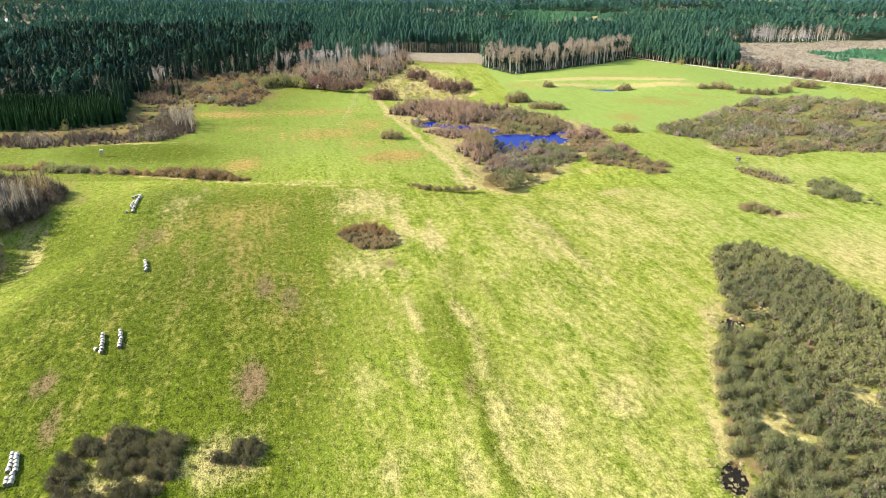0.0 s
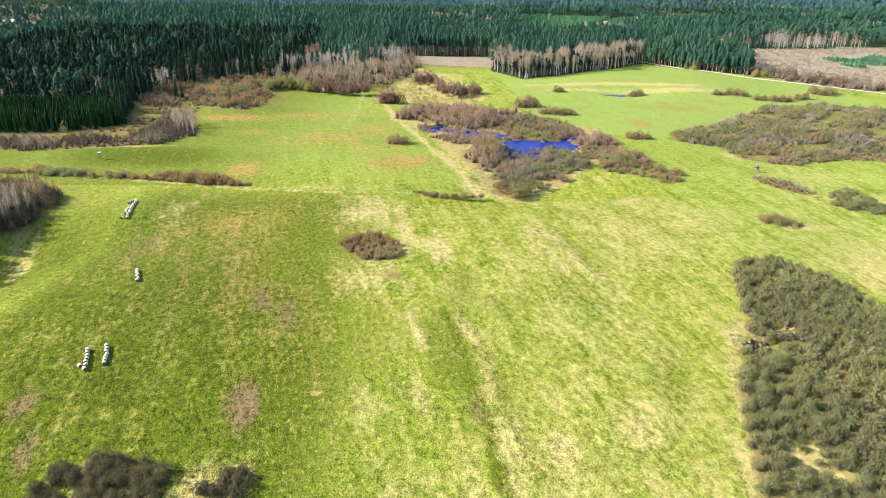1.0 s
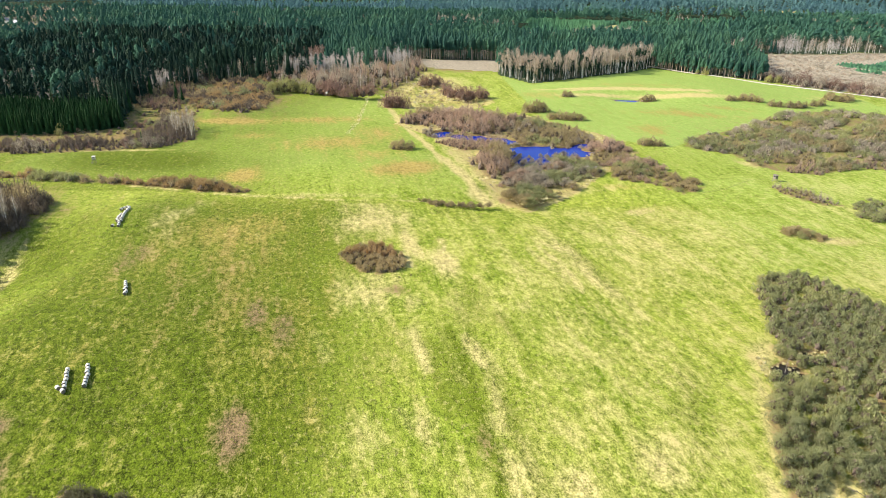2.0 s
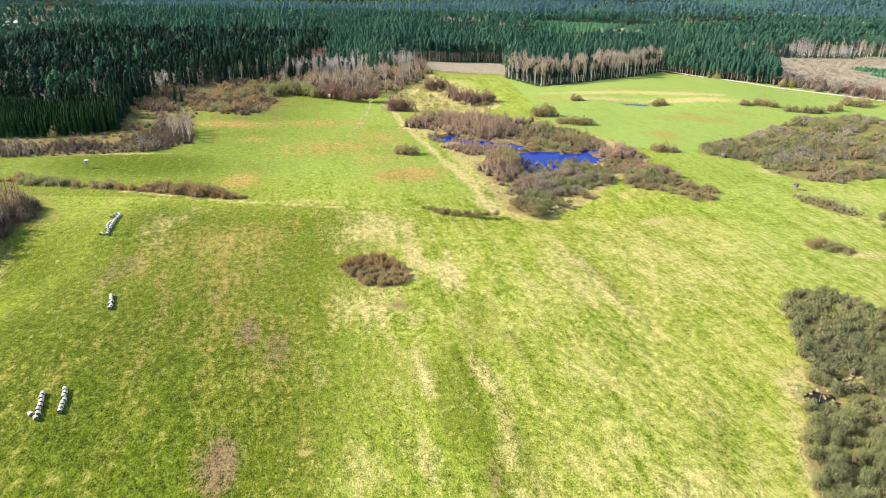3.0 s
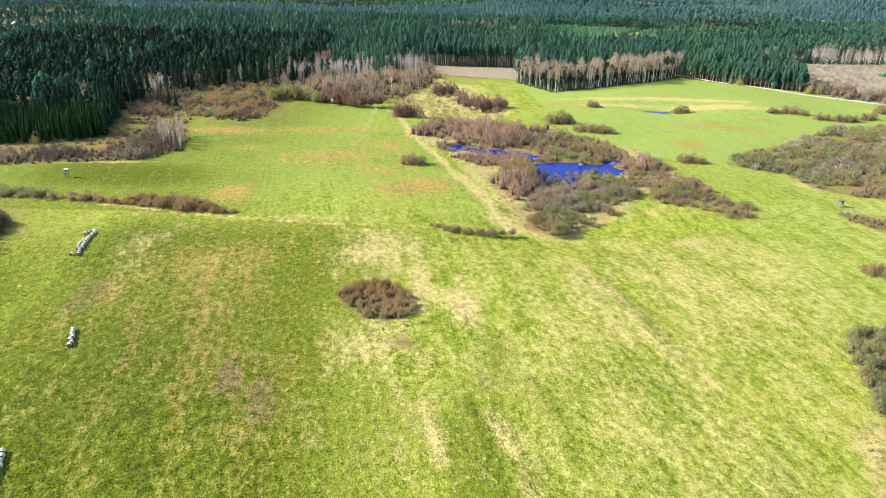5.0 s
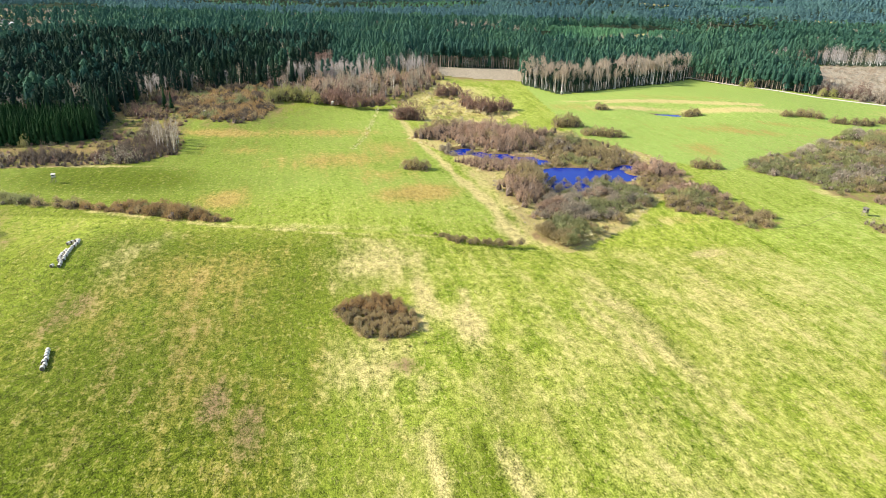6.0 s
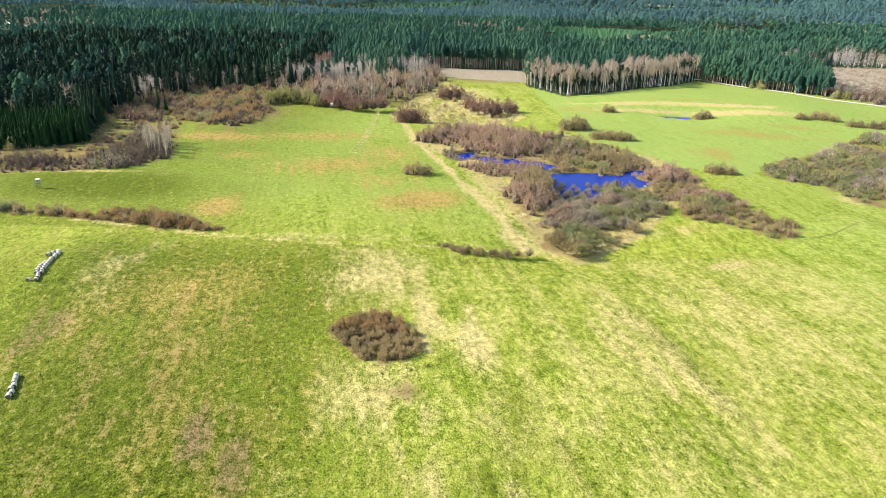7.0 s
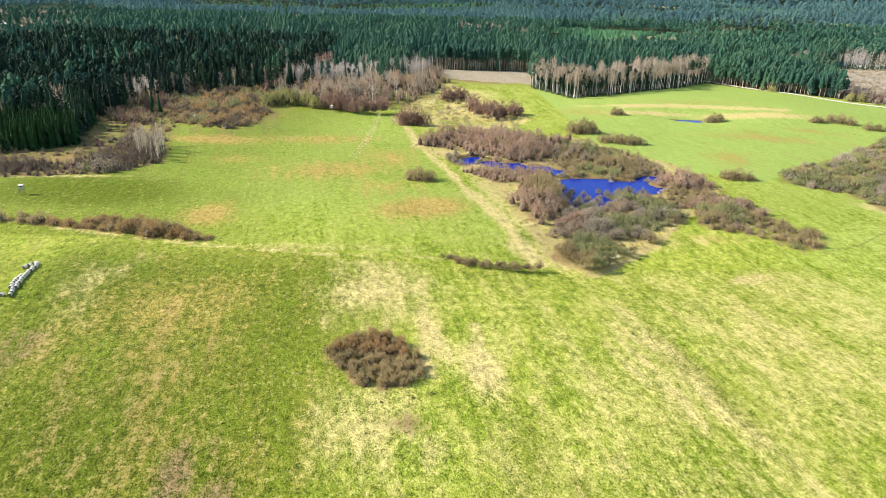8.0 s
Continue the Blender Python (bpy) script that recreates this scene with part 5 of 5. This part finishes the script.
merged("grass_tufts", [tuft(5, hh, 0.25) for hh in (0.2, 0.28, 0.36, 0.24)], x[keep], y[keep], rng.uniform(0.6, 1.3, keep.sum()), rng, [M_TUFT], "short green and straw-coloured grass tufts of the meadow", "grass")

r_ = np.random.default_rng(91)
v = np.linspace(0, 1, 46)
x, y = -69 + 1.5 * np.sin(v * 5) + r_.normal(0, 0.5, 46), 449 + 122 * v + r_.normal(0, 0.8, 46)
merged("dry_grass_line", [tuft(14, 0.5, 0.9) for k in range(3)], x, y, r_.uniform(0.7, 1.4, 46), r_, [M_DRY], "broken line of pale dry grass across the field", "grass")

x, y = np.concatenate([[px_ + 1.9 * rx * r_.uniform(-1, 1, 60), py_ + 1.7 * ry * r_.uniform(-1, 1, 60)] for px_, py_, rx, ry, turn in PONDS[8:]], 1)
merged("sedge_tussocks", [tuft(22, 0.7, 0.35) for k in range(3)], x, y, r_.uniform(0.5, 1.2, len(x)), r_, [M_DRY], "pale dry sedge tussocks in black boggy pools", "grass")

# ---- wheel tracks in the grass
def wheel_track(points, width=0.55, seed=0):
    q = random.Random(seed)
    bm = bmesh.new()
    total = [Vector(p_) for p_ in points]
    prev, gap = None, 0
    for a, c in zip(total, total[1:]):
        n = max(2, int((c - a).length / 1.5))
        side = (c - a).orthogonal().normalized()
        for k in range(n + 1):
            m_ = a.lerp(c, k / n) + side * q.uniform(-0.12, 0.12)
            half = width / 2 * q.uniform(0.5, 1.2)
            gap = gap - 1 if gap > 0 else (q.randint(1, 4) if q.random() < 0.14 else 0)
            pair = [bm.verts.new((e.x, e.y, zat(e.x, e.y) + 0.07)) for e in (m_ - side * half, m_ + side * half)]
            if prev and not gap:
                bm.faces.new((prev[0], prev[1], pair[1], pair[0]))
            prev = pair
    bmesh.ops.delete(bm, geom=[v for v in bm.verts if not v.link_faces], context="VERTS")
    tagged(new("wheel_track", bm_mesh("wheel_track", bm, M_TRACK)), "dark trodden wheel track in the grass", "track", kind="structure")


wheel_track([(-197, 520), (-177, 472), (-159, 433)], 0.8, 9)
wheel_track([(-191, 516), (-181, 492), (-174, 472)], 0.8, 10)
wheel_track([(118, 345), (134, 352), (152, 368), (168, 372)], 0.34, 2)

# ---- hay bales
def bale_model():
    root = tagged(new("hay_bale"), "round pale-wrapped hay bale lying in a row on grass", "hay bale", "hay bales in the meadow")
    r, w, n = 0.57, 0.57, 24
    bm = bmesh.new()
    rows = [(-w, 0.96), (-w * 0.95, 1.0), (-w * 0.4, 1.0), (w * 0.4, 1.0), (w * 0.95, 1.0), (w, 0.96)]
    ring = [[bm.verts.new((r * q * math.cos(a * math.tau / n), u, max(r * q * math.sin(a * math.tau / n), -0.9 * r))) for a in range(n)] for u, q in rows]
    for a, b in zip(ring, ring[1:]):
        for k in range(n):
            bm.faces.new((a[k], a[(k + 1) % n], b[(k + 1) % n], b[k]))
    part("wrap", bm, M_BALE, root)
    for s in (-1, 1):
        bm = bmesh.new()
        outer = [bm.verts.new((r * 0.96 * math.cos(a * math.tau / n), s * w, max(r * 0.96 * math.sin(a * math.tau / n), -0.9 * r))) for a in range(n)]
        inner = [bm.verts.new((r * 0.5 * math.cos(a * math.tau / n), s * (w + 0.05), r * 0.5 * math.sin(a * math.tau / n))) for a in range(n)]
        for k in range(n):
            bm.faces.new((outer[k], outer[(k + 1) % n], inner[(k + 1) % n], inner[k]))
        bm.faces.new(inner)
        bmesh.ops.recalc_face_normals(bm, faces=bm.faces)
        part("end_face", bm, M_BALE_END, root, "greyish straw end of the bale")
    return root


bale = bale_model()
BALES = []


def bale_row(x0, y0, x1, y1, n, wobble=0.3, skip=()):
    for k in range(n):
        u = k / max(n - 1, 1)
        if k not in skip:
            BALES.append((x0 + (x1 - x0) * u + random.uniform(-wobble, wobble), y0 + (y1 - y0) * u, math.degrees(math.atan2(x0 - x1, y1 - y0)) + random.uniform(-7, 7)))


random.seed(4)
bale_row(-97.2, 118.8, -101.0, 128.0, 8)
bale_row(-98.5, 118.6, -102.4, 128.2, 8, 0.25, (2,))
bale_row(-99.6, 117.4, -99.7, 117.6, 1)
bale_row(-100.9, 171.8, -103.6, 179.0, 6)
bale_row(-101.9, 171.4, -100.4, 170.2, 2)
bale_row(-95.9, 173.2, -99.2, 181.4, 7)
bale_row(-108.0, 223.3, -111.2, 231.4, 7)
bale_row(-136.6, 280.4, -141.2, 301.6, 16)
bale_row(-138.8, 284.6, -140.4, 291.4, 6)
bale_row(-138.6, 280.4, -138.6, 280.5, 1)
bale_row(-143.2, 298.6, -142.6, 301.8, 3)
for k, (bx, by, turn) in enumerate(BALES):
    m = pose(bx, by, zat(bx, by) + 0.49, rz=turn)
    if k:
        copy_thing(bale, m)
    else:
        bale.matrix_basis = m


# ---- hunting stands
def box(bm, cx, cy, cz, sx, sy, sz, turn=None):
    got = bmesh.ops.create_cube(bm, size=1.0, matrix=Matrix.Translation((cx, cy, cz)) @ (turn or Matrix()) @ Matrix.Diagonal((sx, sy, sz, 1)))
    bmesh.ops.bevel(bm, geom=list({e for v in got["verts"] for e in v.link_edges}), offset=min(sx, sy, sz) * 0.08, segments=1, affect="EDGES")


def strut(name, a, b, r, mat, root):
    bm = bmesh.new()
    a, b = Vector(a), Vector(b)
    m = Matrix.Translation((a + b) / 2) @ (b - a).to_track_quat("Z", "Y").to_matrix().to_4x4()
    bmesh.ops.create_cone(bm, cap_ends=True, segments=8, radius1=r, radius2=r * 0.85, depth=(b - a).length, matrix=m)
    return part(name, bm, mat, root)


def hunting_stand(x, y, turn, h=3.0, mat=None, label="pale wooden hunting stand on four legs in the meadow"):
    root = tagged(new("hunting_stand"), label, "hunting stand", "hunting stands")
    for sx in (-1, 1):
        for sy in (-1, 1):
            strut("leg", (sx * 1.05, sy * 1.05, -0.1), (sx * 0.72, sy * 0.72, h), 0.08, M_WOOD, root)
    strut("brace", (-1.0, -1.0, 0.4), (0.8, -0.8, h - 0.3), 0.05, M_WOOD, root)
    strut("brace", (1.0, 1.0, 0.4), (-0.8, 0.8, h - 0.3), 0.05, M_WOOD, root)
    bm = bmesh.new()
    box(bm, 0, 0, h, 1.8, 1.8, 0.1)
    part("floor", bm, M_WOOD, root)
    cab = mat or M_PALEWOOD
    for k in range(4):
        m = Matrix.Rotation(k * math.pi / 2, 4, "Z")
        bm = bmesh.new()
        box(bm, 0, -0.82, h + 0.45, 1.7, 0.06, 0.8)
        box(bm, 0, -0.82, h + 1.5, 1.7, 0.06, 0.3)
        for s in (-1, 1):
            box(bm, s * 0.72, -0.82, h + 1.1, 0.24, 0.055, 0.6)
        bmesh.ops.transform(bm, matrix=m, verts=bm.verts)
        part("wall", bm, cab, root)
        bm = bmesh.new()
        box(bm, 0, -0.79, h + 1.1, 1.2, 0.03, 0.5)
        bmesh.ops.transform(bm, matrix=m, verts=bm.verts)
        part("window", bm, M_GLASS, root, "dark window opening")
    bm = bmesh.new()
    box(bm, 0, 0, h + 1.78, 2.2, 2.2, 0.09, Matrix.Rotation(radians(8), 4, "X"))
    part("roof", bm, cab, root)
    lad = part("ladder", bmesh.new(), M_WOOD, root)
    for s in (-0.25, 0.25):
        strut("rail", (-2.1, s, -0.05), (-0.85, s, h), 0.045, M_WOOD, lad)
    for k in range(8):
        u = (k + 0.7) / 8.4
        strut("rung", (-2.1 + 1.25 * u, -0.25, h * u), (-2.1 + 1.25 * u, 0.25, h * u), 0.03, M_WOOD, lad)
    root.matrix_basis = pose(x, y, zat(x, y), rz=turn)
    return root


hunting_stand(-193.5, 375.5, 15).scale = (0.85,) * 3
hunting_stand(-104, 572, -20, 2.6, None, "pale wooden hunting stand at the field edge").scale = (0.75,) * 3
hunting_stand(66, 634, 10, 2.6, None, "pale wooden hunting stand before the birch wood").scale = (0.75,) * 3
hunting_stand(164, 367, 30, 1.4, M_WOOD, "small dark wooden hunting stand in the meadow")
hunting_stand(-178, 522, -10, 2.2, None, "pale wooden hunting stand in leafless brush").scale = (0.75,) * 3


# ---- far houses
def house(x, y, turn, w, l, h, roof_mat, label):
    root = tagged(new("house"), label, "house", "houses of the far hamlet")
    bm = bmesh.new()
    box(bm, 0, 0, h / 2, w, l, h)
    wall = part("wall", bm, M_WALL, root)
    bm = bmesh.new()
    rise, o = w * 0.42, 0.5
    v = [bm.verts.new(c) for c in ((-w / 2 - o, -l / 2 - o, h - 0.2), (w / 2 + o, -l / 2 - o, h - 0.2), (0, -l / 2 - o, h + rise), (-w / 2 - o, l / 2 + o, h - 0.2), (w / 2 + o, l / 2 + o, h - 0.2), (0, l / 2 + o, h + rise))]
    for f in ((0, 1, 2), (3, 5, 4), (0, 2, 5, 3), (1, 4, 5, 2), (0, 3, 4, 1)):
        bm.faces.new([v[q] for q in f])
    roof = part("roof", bm, roof_mat, root)
    bm = bmesh.new()
    box(bm, w * 0.15, l * 0.2, h + rise * 0.95, 0.7, 0.7, 1.6)
    part("chimney", bm, M_REDROOF, roof)
    for side in (-1, 1):
        for k in range(3):
            bm = bmesh.new()
            box(bm, side * (w / 2 + 0.02), (k - 1) * l / 3.3, h * 0.55, 0.1, 1.2, 1.3)
            part("window", bm, M_GLASS, wall)
    bm = bmesh.new()
    box(bm, 0, -l / 2 - 0.02, 1.05, 1.1, 0.1, 2.1)
    part("door", bm, M_WOOD, wall)
    root.matrix_basis = pose(x, y, zat(x, y), rz=turn)


house(-668, 1072, 20, 9, 12, 5.5, M_ROOFM, "white two-storey house with a grey roof far off")
house(-646, 1060, 70, 8, 10, 4, M_ROOFM, "low white house with a grey metal roof far off")
house(-628, 1064, 10, 8, 11, 4.5, M_REDROOF, "white house with a red roof far off")
house(-700, 1066, 100, 7, 14, 3.5, M_ROOFM, "long white outbuilding with a grey roof far off")
